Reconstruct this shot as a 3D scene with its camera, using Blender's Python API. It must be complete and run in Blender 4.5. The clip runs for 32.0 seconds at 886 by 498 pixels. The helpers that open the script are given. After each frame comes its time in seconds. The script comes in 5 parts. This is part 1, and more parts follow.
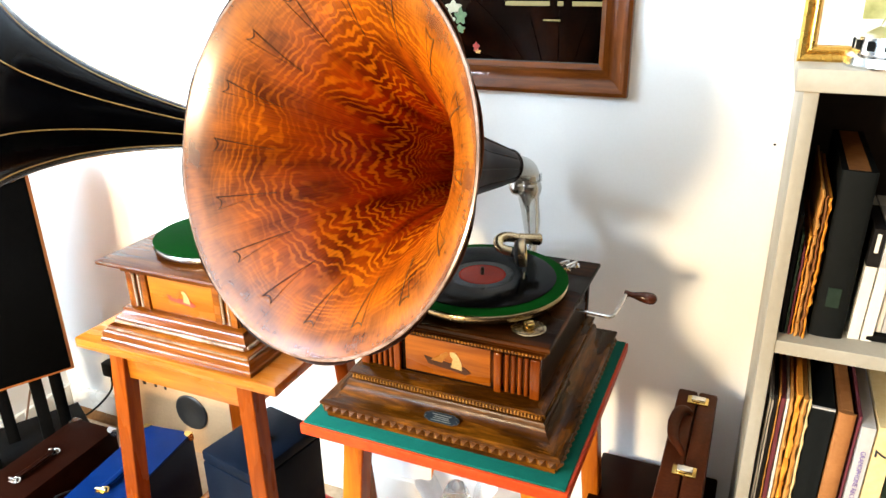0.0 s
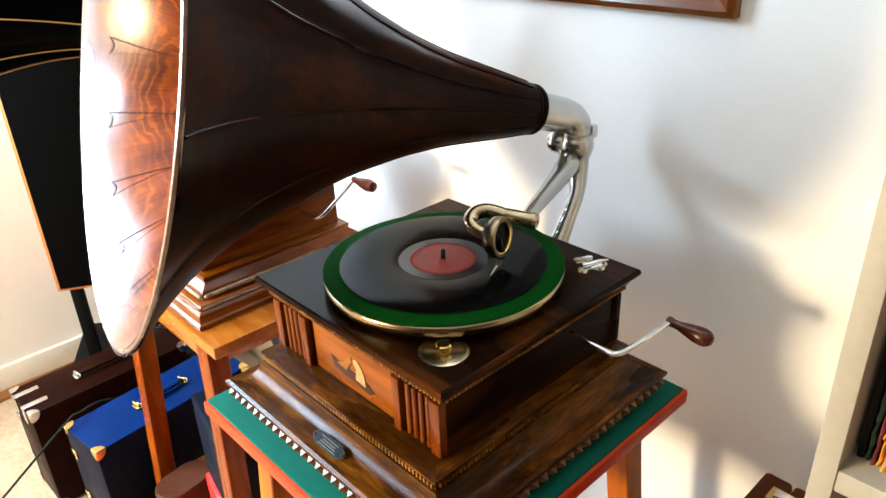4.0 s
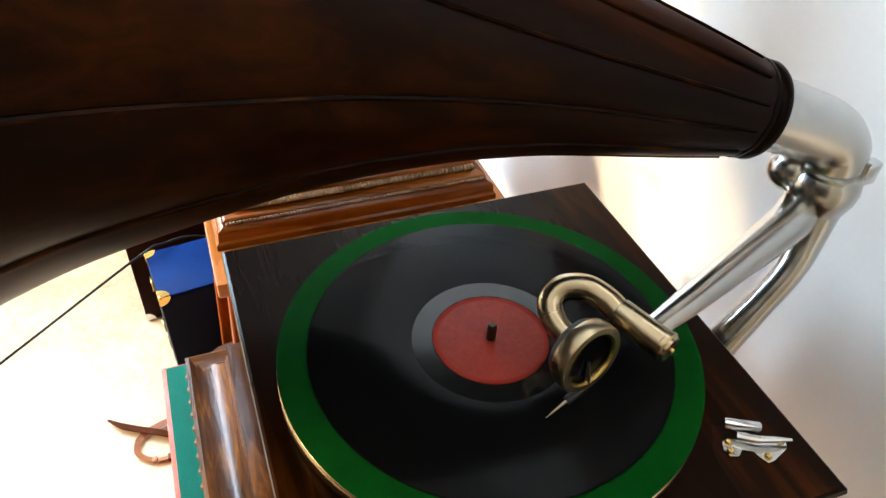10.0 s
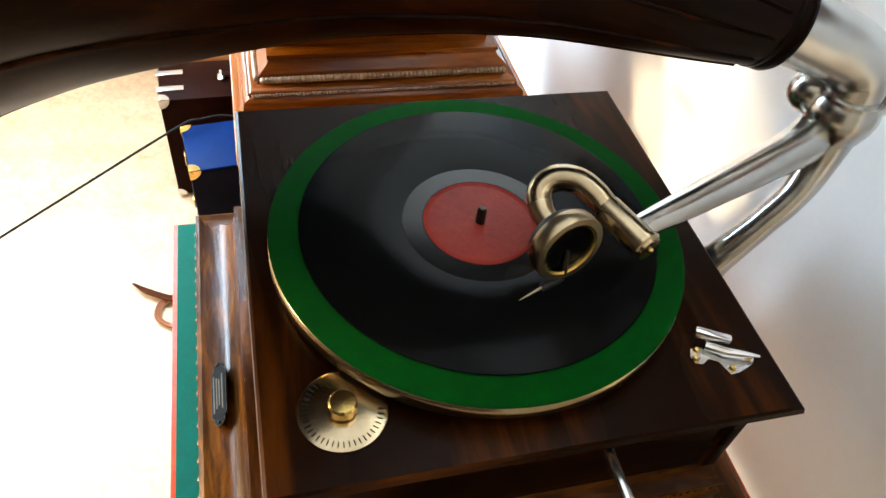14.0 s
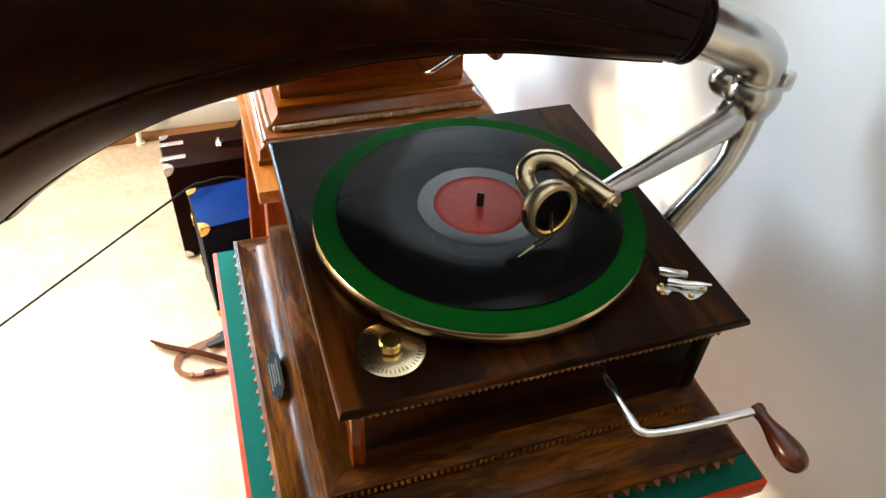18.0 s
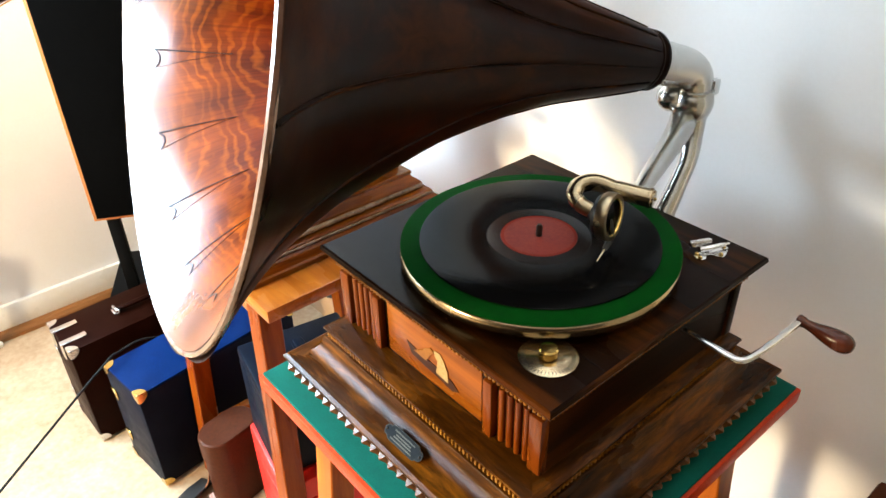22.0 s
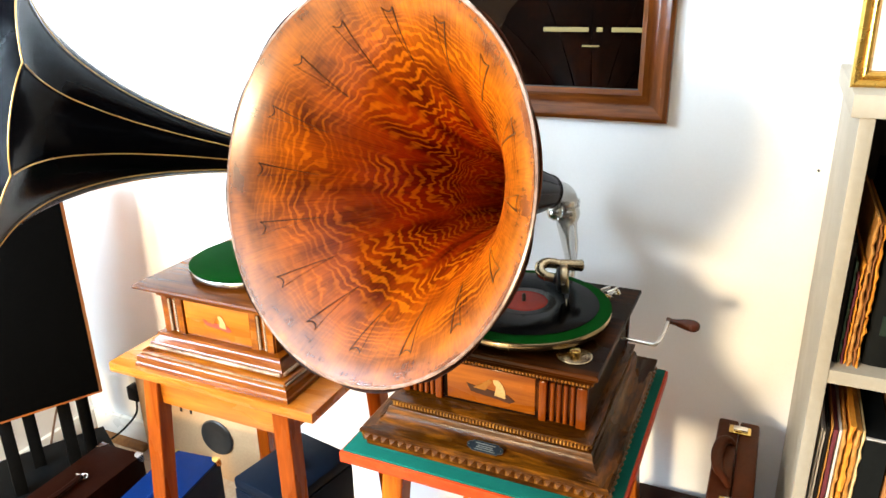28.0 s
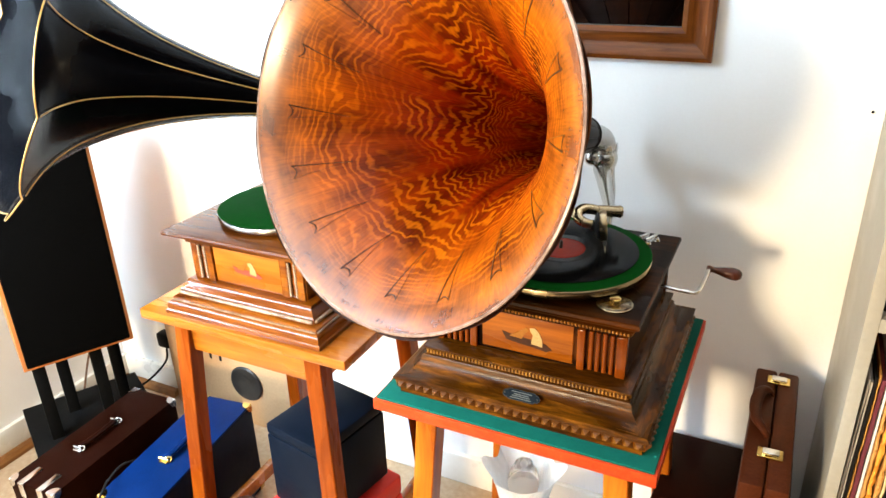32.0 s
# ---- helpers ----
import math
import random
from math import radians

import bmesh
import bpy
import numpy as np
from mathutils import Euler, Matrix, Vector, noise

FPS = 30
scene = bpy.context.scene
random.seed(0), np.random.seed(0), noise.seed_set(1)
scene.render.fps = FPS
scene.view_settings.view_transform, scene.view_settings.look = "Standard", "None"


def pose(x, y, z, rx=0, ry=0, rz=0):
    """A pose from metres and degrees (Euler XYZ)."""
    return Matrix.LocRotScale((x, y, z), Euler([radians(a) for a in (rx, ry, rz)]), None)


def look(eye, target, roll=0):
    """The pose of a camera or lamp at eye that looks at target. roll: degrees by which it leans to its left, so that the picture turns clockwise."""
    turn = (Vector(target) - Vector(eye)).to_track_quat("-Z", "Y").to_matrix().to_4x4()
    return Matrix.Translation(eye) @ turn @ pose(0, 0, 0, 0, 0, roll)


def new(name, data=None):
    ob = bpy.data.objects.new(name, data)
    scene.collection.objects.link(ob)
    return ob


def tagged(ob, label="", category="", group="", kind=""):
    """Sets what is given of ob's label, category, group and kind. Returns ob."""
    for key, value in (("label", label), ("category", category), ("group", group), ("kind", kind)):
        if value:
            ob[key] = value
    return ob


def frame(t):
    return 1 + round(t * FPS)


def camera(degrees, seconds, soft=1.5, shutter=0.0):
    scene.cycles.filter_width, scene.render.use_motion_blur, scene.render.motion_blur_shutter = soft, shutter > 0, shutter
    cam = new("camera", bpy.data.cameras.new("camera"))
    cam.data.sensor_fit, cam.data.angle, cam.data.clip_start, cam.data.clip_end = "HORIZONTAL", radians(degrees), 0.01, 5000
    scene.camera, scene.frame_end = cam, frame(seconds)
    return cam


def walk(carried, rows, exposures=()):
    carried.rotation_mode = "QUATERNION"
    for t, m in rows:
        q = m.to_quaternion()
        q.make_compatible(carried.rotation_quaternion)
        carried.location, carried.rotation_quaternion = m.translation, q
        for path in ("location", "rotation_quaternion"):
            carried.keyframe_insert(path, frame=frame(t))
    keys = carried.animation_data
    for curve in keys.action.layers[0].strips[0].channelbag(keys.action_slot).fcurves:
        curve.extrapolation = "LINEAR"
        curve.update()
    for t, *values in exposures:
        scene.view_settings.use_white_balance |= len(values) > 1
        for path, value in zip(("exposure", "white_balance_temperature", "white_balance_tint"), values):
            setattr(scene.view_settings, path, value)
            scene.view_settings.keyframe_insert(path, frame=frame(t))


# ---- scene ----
cam = camera(62.4, 32.0)
PATH = [
    (0, (0.433, -1.132, 1.481), (-0.319, 0.558, 0.722), -1.1),
    (0.5, (0.446, -1.12, 1.474), (-0.309, 0.57, 0.717), -1.1),
    (1, (0.499, -1.014, 1.462), (-0.334, 0.628, 0.681), -1.2),
    (1.5, (0.531, -0.911, 1.441), (-0.462, 0.636, 0.655), -1.4),
    (2, (0.512, -0.802, 1.41), (-0.51, 0.702, 0.577), -1.7),
    (2.5, (0.526, -0.732, 1.385), (-0.562, 0.703, 0.514), -1.5),
    (4.5, (0.637, -0.532, 1.366), (-0.722, 0.629, 0.468), -2.2),
    (5, (0.611, -0.523, 1.363), (-0.759, 0.623, 0.464), -1.8),
    (5.5, (0.57, -0.509, 1.368), (-0.79, 0.615, 0.427), -2.5),
    (6, (0.521, -0.472, 1.395), (-0.755, 0.662, 0.352), -0.2),
    (6.5, (0.491, -0.377, 1.39), (-0.883, 0.546, 0.267), 0.6),
    (7, (0.491, -0.305, 1.377), (-0.953, 0.44, 0.211), -0.2),
    (7.5, (0.454, -0.271, 1.372), (-1.007, 0.396, 0.179), -0.7),
    (8, (0.39, -0.238, 1.358), (-1.063, 0.398, 0.141), -0.9),
    (8.5, (0.339, -0.224, 1.342), (-1.093, 0.416, 0.102), -1.2),
    (9, (0.31, -0.21, 1.334), (-1.097, 0.418, 0.06), -0.4),
    (9.5, (0.313, -0.188, 1.336), (-1.09, 0.414, 0.044), 0.9),
    (10, (0.325, -0.175, 1.333), (-1.065, 0.413, 0.021), 3.7),
    (10.5, (0.332, -0.172, 1.328), (-1.009, 0.385, -0.047), 6.2),
    (11, (0.342, -0.167, 1.324), (-0.969, 0.362, -0.09), 7.0),
    (11.5, (0.346, -0.163, 1.329), (-0.963, 0.345, -0.096), 6.4),
    (12, (0.352, -0.159, 1.328), (-0.952, 0.339, -0.104), 6.8),
    (12.5, (0.355, -0.154, 1.325), (-0.941, 0.342, -0.115), 6.9),
    (13, (0.357, -0.152, 1.325), (-0.941, 0.338, -0.116), 7.1),
    (13.5, (0.36, -0.151, 1.32), (-0.932, 0.325, -0.13), 8.2),
    (14, (0.363, -0.15, 1.317), (-0.917, 0.305, -0.151), 8.7),
    (14.5, (0.363, -0.15, 1.316), (-0.906, 0.28, -0.168), 8.3),
    (16.5, (0.424, -0.179, 1.346), (-0.886, 0.329, -0.078), 7.2),
    (17, (0.455, -0.193, 1.352), (-0.883, 0.318, -0.043), 5.6),
    (17.5, (0.479, -0.202, 1.359), (-0.889, 0.311, -0.007), 4.9),
    (18, (0.495, -0.216, 1.36), (-0.89, 0.308, 0.016), 4.0),
    (18.5, (0.509, -0.238, 1.353), (-0.891, 0.301, 0.031), 3.2),
    (19, (0.511, -0.271, 1.351), (-0.916, 0.275, 0.06), 0.2),
    (19.5, (0.51, -0.317, 1.357), (-0.908, 0.337, 0.108), -1.1),
    (20, (0.502, -0.369, 1.361), (-0.892, 0.412, 0.158), -1.5),
    (20.5, (0.489, -0.426, 1.364), (-0.883, 0.46, 0.21), -1.6),
    (21, (0.491, -0.473, 1.371), (-0.813, 0.562, 0.262), -1.2),
    (21.5, (0.491, -0.48, 1.374), (-0.797, 0.589, 0.28), 0.1),
    (22, (0.466, -0.521, 1.368), (-0.821, 0.552, 0.275), -1.4),
    (22.5, (0.434, -0.601, 1.375), (-0.748, 0.614, 0.313), -1.3),
    (23, (0.431, -0.663, 1.385), (-0.655, 0.659, 0.349), -0.2),
    (23.5, (0.447, -0.702, 1.386), (-0.643, 0.672, 0.424), 1.0),
    (24, (0.456, -0.757, 1.393), (-0.641, 0.625, 0.453), 0.1),
    (24.5, (0.424, -0.826, 1.407), (-0.614, 0.631, 0.512), -0.7),
    (25, (0.406, -0.888, 1.427), (-0.536, 0.645, 0.555), -0.2),
    (25.5, (0.398, -0.907, 1.435), (-0.523, 0.644, 0.572), 1.1),
    (26, (0.422, -0.92, 1.439), (-0.518, 0.663, 0.658), 1.2),
    (26.5, (0.415, -0.999, 1.459), (-0.519, 0.599, 0.702), -0.5),
    (28.5, (0.374, -1.15, 1.482), (-0.382, 0.567, 0.789), -1.1),
    (29, (0.374, -1.148, 1.475), (-0.374, 0.565, 0.762), -1.3),
    (29.5, (0.371, -1.143, 1.474), (-0.376, 0.563, 0.746), -1.2),
    (30, (0.364, -1.134, 1.469), (-0.392, 0.558, 0.718), -1.3),
    (30.5, (0.355, -1.129, 1.464), (-0.42, 0.544, 0.688), -1.2),
    (31, (0.351, -1.129, 1.465), (-0.462, 0.514, 0.666), -1.7),
    (31.5, (0.348, -1.13, 1.465), (-0.468, 0.505, 0.651), -1.8),
    (32, (0.343, -1.128, 1.463), (-0.475, 0.501, 0.639), -1.8),
]
walk(cam, [(t, look(eye, target, roll)) for t, eye, target, roll in PATH], [(0, 0.0), (32, 0.0)])

# ---- world, lights ----
world = bpy.data.worlds.new("sky_world")
scene.world = world
world.use_nodes = True
wn = world.node_tree.nodes
sky = wn.new("ShaderNodeTexSky")
sky.sky_type, sky.sun_disc, sky.sun_elevation, sky.sun_rotation = "NISHITA", False, radians(43), radians(166)
wn["Background"].inputs[1].default_value = 0.12
world.node_tree.links.new(sky.outputs[0], wn["Background"].inputs[0])


def area_lamp(name, eye, target, sx, sy, power, colour):
    data = bpy.data.lights.new(name, "AREA")
    data.shape, data.size, data.size_y, data.energy, data.color = "RECTANGLE", sx, sy, power, colour
    ob = new(name, data)
    ob.matrix_world = look(eye, target)
    return ob


WALL_Y, LEFT_X, RIGHT_X, FRONT_Y, CEIL, FLOOR_Z = 0.375, -1.71, 3.4, -2.9, 2.6, -0.025
area_lamp("daylight_in_window_2", (-0.69, FRONT_Y + 0.03, 1.3), (0.1, 0.3, 0.95), 0.34, 0.3, 140, (1.0, 0.78, 0.48))
# added cool fill for the back wall; the third south opening only houses it
area_lamp("cool_fill_in_window_3", (-1.3, FRONT_Y + 0.03, 2.25), (-0.1, 0.2, 1.0), 0.3, 0.22, 62, (0.68, 0.84, 1.0))
area_lamp("daylight_in_window_4", (LEFT_X + 0.01, -1.3, 1.66), (0.1, -0.6, 1.4), 1.15, 1.05, 215, (0.62, 0.82, 1.0))
sun_data = bpy.data.lights.new("sun", "SUN")
sun_data.energy, sun_data.angle, sun_data.color = 5.0, radians(0.5), (1.0, 0.84, 0.62)
sun = new("sun", sun_data)
sun.matrix_world = look((0.0, -2.9, 1.6), (-0.35, -1.25, 0.0))

# ---- materials ----


def material(name, colour=(0.8, 0.8, 0.8), rough=0.5, metal=0.0, coat=0.0, spec=0.5):
    m = bpy.data.materials.new(name)
    m.use_nodes = True
    b = m.node_tree.nodes["Principled BSDF"]
    b.inputs["Base Color"].default_value = (*colour, 1)
    b.inputs["Roughness"].default_value = rough
    b.inputs["Metallic"].default_value = metal
    b.inputs["Coat Weight"].default_value = coat
    b.inputs["Coat Roughness"].default_value = 0.12
    b.inputs["Specular IOR Level"].default_value = spec
    return m


def nodes_of(m):
    t = m.node_tree
    return t.nodes, t.links, t.nodes["Principled BSDF"]


def ramp_node(n, stops):
    r = n.new("ShaderNodeValToRGB")
    e = r.color_ramp.elements
    while len(e) < len(stops):
        e.new(0.5)
    for k, (p, c) in zip(e, stops):
        k.position, k.color = p, (*c, 1)
    return r


def coords(n, l, scale, kind="Object"):
    tc, mp = n.new("ShaderNodeTexCoord"), n.new("ShaderNodeMapping")
    mp.inputs["Scale"].default_value = scale
    l.new(tc.outputs[kind], mp.inputs[0])
    return mp.outputs[0]


def noise_node(n, l, vec, scale, detail=6, rough=0.6, dist=0.0):
    t = n.new("ShaderNodeTexNoise")
    t.inputs["Scale"].default_value, t.inputs["Detail"].default_value = scale, detail
    t.inputs["Roughness"].default_value, t.inputs["Distortion"].default_value = rough, dist
    l.new(vec, t.inputs["Vector"])
    return t.outputs["Fac"]


def bump(n, l, b, height, strength, dist=0.002):
    k = n.new("ShaderNodeBump")
    k.inputs["Strength"].default_value, k.inputs["Distance"].default_value = strength, dist
    l.new(height, k.inputs["Height"])
    l.new(k.outputs[0], b.inputs["Normal"])
    if b.inputs["Coat Weight"].default_value > 0:
        l.new(k.outputs[0], b.inputs["Coat Normal"])


def rough_var(n, l, b, fac, lo, hi):
    r = n.new("ShaderNodeMapRange")
    r.inputs["From Min"].default_value, r.inputs["From Max"].default_value = 0.3, 0.7
    r.inputs["To Min"].default_value, r.inputs["To Max"].default_value = lo, hi
    l.new(fac, r.inputs["Value"])
    l.new(r.outputs[0], b.inputs["Roughness"])


def speckled(name, a, b2, scale, rough=0.6, relief=0.15, coat=0.0, metal=0.0, spec=0.5, big=None, dist=0.001):
    m = material(name, a, rough, metal, coat, spec)
    n, l, b = nodes_of(m)
    v = coords(n, l, (1, 1, 1))
    fine, broad = noise_node(n, l, v, scale), noise_node(n, l, v, big or scale / 12, 3)
    mix = n.new("ShaderNodeMath")
    mix.operation = "MULTIPLY_ADD"
    l.new(fine, mix.inputs[0])
    mix.inputs[1].default_value = 0.55
    half = n.new("ShaderNodeMath")
    half.operation = "MULTIPLY"
    l.new(broad, half.inputs[0])
    half.inputs[1].default_value = 0.45
    l.new(half.outputs[0], mix.inputs[2])
    r = ramp_node(n, [(0.32, a), (0.68, b2)])
    l.new(mix.outputs[0], r.inputs[0])
    l.new(r.outputs[0], b.inputs["Base Color"])
    rough_var(n, l, b, broad, max(rough - 0.08, 0.03), rough + 0.08)
    bump(n, l, b, fine, relief, dist)
    return m


def along_face(n, l, vec, grain):
    """On faces that look along x the grain follows y."""
    tc, sep, gap = n.new("ShaderNodeTexCoord"), n.new("ShaderNodeSeparateXYZ"), n.new("ShaderNodeMath")
    l.new(tc.outputs["Normal"], sep.inputs[0])
    square = []
    for axis in ("X", "Y"):
        k = n.new("ShaderNodeMath")
        k.operation = "ABSOLUTE"
        l.new(sep.outputs[axis], k.inputs[0])
        square.append(k.outputs[0])
    gap.operation = "GREATER_THAN"
    l.new(square[0], gap.inputs[0])
    l.new(square[1], gap.inputs[1])
    swapped, mix = coords(n, l, (grain[1], grain[0], grain[2])), n.new("ShaderNodeMix")
    mix.data_type = "VECTOR"
    l.new(gap.outputs[0], mix.inputs["Factor"])
    l.new(vec, mix.inputs[4])
    l.new(swapped, mix.inputs[5])
    return mix.outputs[1]


def wood(name, dark, mid, light, grain=(60, 3, 60), rough=0.3, coat=0.6, relief=0.12, spec=0.5, mitred=False):
    """Grain runs along the axis with the small number."""
    m = material(name, mid, rough, 0, coat, spec)
    n, l, b = nodes_of(m)
    v = coords(n, l, grain)
    if mitred:
        v = along_face(n, l, v, grain)
    streak = noise_node(n, l, v, 1.0, 8, 0.65, 0.6)
    broad = tuple(g * 0.16 + 1.5 for g in grain)
    v2 = coords(n, l, broad)
    if mitred:
        v2 = along_face(n, l, v2, broad)
    cloud = noise_node(n, l, v2, 1.0, 3, 0.5, 0.3)
    add = n.new("ShaderNodeMath")
    add.operation = "MULTIPLY_ADD"
    l.new(cloud, add.inputs[0])
    add.inputs[1].default_value = 0.6
    half = n.new("ShaderNodeMath")
    half.operation = "MULTIPLY"
    l.new(streak, half.inputs[0])
    half.inputs[1].default_value = 0.45
    l.new(half.outputs[0], add.inputs[2])
    r = ramp_node(n, [(0.36, dark), (0.53, mid), (0.7, light)])
    l.new(add.outputs[0], r.inputs[0])
    l.new(r.outputs[0], b.inputs["Base Color"])
    rough_var(n, l, b, cloud, max(rough - 0.1, 0.08), rough + 0.12)
    bump(n, l, b, streak, relief, 0.001)
    return m


M = {}
M["wall"] = speckled("wall_paint", (0.79, 0.78, 0.765), (0.82, 0.815, 0.805), 160, 0.75, 0.06, spec=0.2)
M["floor"] = speckled("floor_vinyl", (0.33, 0.21, 0.115), (0.49, 0.37, 0.245), 70, 0.4, 0.05, spec=0.3, big=9)
M["ceiling"] = speckled("ceiling_paint", (0.5, 0.5, 0.5), (0.55, 0.55, 0.55), 120, 0.9, 0.05, spec=0.1)
# for the unseen walls: kept dark to hold down fill and reflections
M["wall_far"] = speckled("dark_unseen_wall", (0.035, 0.024, 0.016), (0.06, 0.042, 0.03), 60, 0.7, 0.1, spec=0.2)
M["skirting"] = speckled("gloss_white_paint", (0.78, 0.74, 0.66), (0.82, 0.79, 0.72), 60, 0.3, 0.03)
M["oak_dark"] = wood("dark_stained_oak", (0.002, 0.0006, 0.0001), (0.0045, 0.0012, 0.0002), (0.075, 0.019, 0.0016), (2, 26, 26), 0.3, 0.0, 0.15, 0.04, True)
M["oak_lid"] = wood("red_brown_lid_oak", (0.003, 0.0008, 0.0001), (0.009, 0.0023, 0.0002), (0.085, 0.022, 0.0016), (3, 30, 30), 0.28, 0.0, 0.15, 0.05, True)
M["oak_panel"] = wood("orange_oak_panel", (0.06, 0.011, 0.0006), (0.16, 0.036, 0.0016), (0.31, 0.088, 0.005), (5, 60, 60), 0.25, 0.1, 0.1, 0.2)
M["oak_post"] = wood("red_brown_oak_post", (0.03, 0.004, 0.0004), (0.14, 0.027, 0.0015), (0.3, 0.08, 0.005), (70, 70, 5), 0.18, 0.0, 0.1, 0.25)
M["oak_mid"] = wood("golden_brown_oak", (0.05, 0.008, 0.0005), (0.15, 0.035, 0.0014), (0.31, 0.09, 0.004), (8, 80, 80), 0.2, 0.15, 0.12, 0.25, True)
M["oak_carved"] = wood("worn_carved_oak", (0.006, 0.0014, 0.0001), (0.042, 0.0115, 0.0004), (0.2, 0.06, 0.0022), (22, 130, 130), 0.26, 0.0, 0.5, 0.13, True)
M["stool"] = wood("varnished_stool_wood", (0.09, 0.013, 0.0008), (0.18, 0.032, 0.0015), (0.29, 0.068, 0.005), (70, 70, 5), 0.28, 0.0, 0.06, 0.12)
M["stool_top"] = wood("varnished_stool_top", (0.17, 0.042, 0.003), (0.31, 0.088, 0.006), (0.44, 0.148, 0.014), (5, 70, 70), 0.25, 0.2, 0.06, 0.4)
M["table_leg"] = wood("table_leg_wood", (0.17, 0.032, 0.002), (0.34, 0.085, 0.004), (0.46, 0.135, 0.01), (70, 70, 5), 0.35, 0.0, 0.06, 0.12)
M["horn_out"] = wood("horn_outer_wood", (0.002, 0.0003, 0.0001), (0.009, 0.0018, 0.0001), (0.034, 0.0078, 0.0004), (75, 75, 4), 0.36, 0.0, 0.06, 0.06)
# rim wood made paler to paint in the light along the horn's edge
M["rim_wood"] = wood("lit_pale_rim", (0.08, 0.04, 0.025), (0.17, 0.1, 0.07), (0.3, 0.2, 0.15), (60, 60, 60), 0.25, 0.5, 0.1)
M["oak_bead"] = wood("rubbed_golden_beads", (0.06, 0.02, 0.002), (0.2, 0.075, 0.008), (0.4, 0.17, 0.025), (90, 90, 90), 0.22, 0.0, 0.1, 0.45)
M["oak_tooth"] = wood("worn_dark_teeth", (0.02, 0.005, 0.0004), (0.085, 0.025, 0.002), (0.24, 0.085, 0.01), (120, 120, 120), 0.28, 0.0, 0.3, 0.4)
# silvery highlights of the glossy beads, put into a pale base colour
M["pale_bead"] = wood("sheen_pale_beads", (0.1, 0.05, 0.02), (0.26, 0.16, 0.09), (0.42, 0.3, 0.2), (90, 90, 90), 0.2, 0.3, 0.1, 0.6)
M["panel_light"] = wood("golden_oak_panel", (0.16, 0.036, 0.002), (0.29, 0.08, 0.005), (0.42, 0.14, 0.01), (5, 60, 60), 0.25, 0.0, 0.1, 0.2)
M["dart_line"] = wood("dark_inlay_line", (0.01, 0.003, 0.0006), (0.025, 0.007, 0.0012), (0.05, 0.015, 0.003), (60, 60, 60), 0.4, 0.0, 0.05, 0.1)
M["felt_green"] = speckled("green_felt", (0.0, 0.032, 0.0025), (0.001, 0.052, 0.005), 900, 0.95, 0.4, spec=0.05)
M["felt_teal"] = speckled("teal_baize", (0.0, 0.058, 0.04), (0.003, 0.085, 0.06), 700, 0.9, 0.35, spec=0.1)
M["red_edge"] = speckled("red_leatherette", (0.34, 0.02, 0.003), (0.5, 0.045, 0.006), 220, 0.4, 0.5, big=30, spec=0.15)
M["nickel"] = speckled("polished_nickel", (0.48, 0.475, 0.45), (0.58, 0.575, 0.55), 60, 0.22, 0.02, metal=1.0)
M["nickel_dull"] = speckled("dull_nickel", (0.36, 0.28, 0.17), (0.46, 0.37, 0.24), 90, 0.25, 0.03, metal=1.0)
M["brass"] = speckled("yellow_brass", (0.62, 0.42, 0.12), (0.78, 0.56, 0.2), 80, 0.2, 0.03, metal=1.0)
M["steel"] = speckled("bright_steel", (0.6, 0.6, 0.6), (0.75, 0.75, 0.74), 80, 0.2, 0.02, metal=1.0)
M["black_rubber"] = speckled("black_rubber", (0.008, 0.008, 0.008), (0.016, 0.015, 0.014), 300, 0.5, 0.1)
M["black_gloss"] = speckled("black_enamel", (0.002, 0.002, 0.003), (0.004, 0.004, 0.005), 40, 0.15, 0.01, spec=0.035)
M["gold_line"] = speckled("gold_striping", (0.45, 0.27, 0.07), (0.6, 0.38, 0.12), 200, 0.4, 0.05, metal=0.6)
M["label_red"] = speckled("red_paper_label", (0.21, 0.014, 0.01), (0.3, 0.034, 0.017), 300, 0.42, 0.05, spec=0.12, big=40)
M["label_bar"] = material("label_print", (0.26, 0.02, 0.011), 0.6, spec=0.05)
M["plate_dark"] = speckled("dark_enamel_plate", (0.003, 0.005, 0.007), (0.008, 0.01, 0.012), 150, 0.5, 0.05, spec=0.03)
M["plate_line"] = speckled("worn_silver_line", (0.04, 0.04, 0.036), (0.08, 0.08, 0.07), 200, 0.5, 0.1, spec=0.05)
M["plate_rim"] = speckled("dull_silver_edge", (0.02, 0.02, 0.018), (0.045, 0.044, 0.04), 200, 0.5, 0.1, spec=0.05)
M["transfer_dark"] = speckled("transfer_dark_ink", (0.02, 0.006, 0.002), (0.05, 0.014, 0.005), 200, 0.4, 0.02, spec=0.2)
M["transfer_gold"] = speckled("transfer_gold_ink", (0.2, 0.07, 0.007), (0.3, 0.12, 0.015), 200, 0.35, 0.02, spec=0.2)
M["transfer_cream"] = speckled("transfer_cream_ink", (0.28, 0.16, 0.05), (0.48, 0.32, 0.13), 300, 0.4, 0.02, spec=0.2)
M["transfer_red"] = speckled("transfer_red_ink", (0.25, 0.02, 0.015), (0.35, 0.035, 0.02), 150, 0.4, 0.02)
M["handle_wood"] = wood("crank_handle_wood", (0.025, 0.005, 0.002), (0.07, 0.014, 0.005), (0.14, 0.03, 0.01), (50, 50, 8), 0.26, 0.1, 0.05, 0.3)
M["vinyl_black"] = speckled("black_vinyl", (0.002, 0.004, 0.008), (0.004, 0.007, 0.014), 350, 0.42, 0.25, spec=0.05)
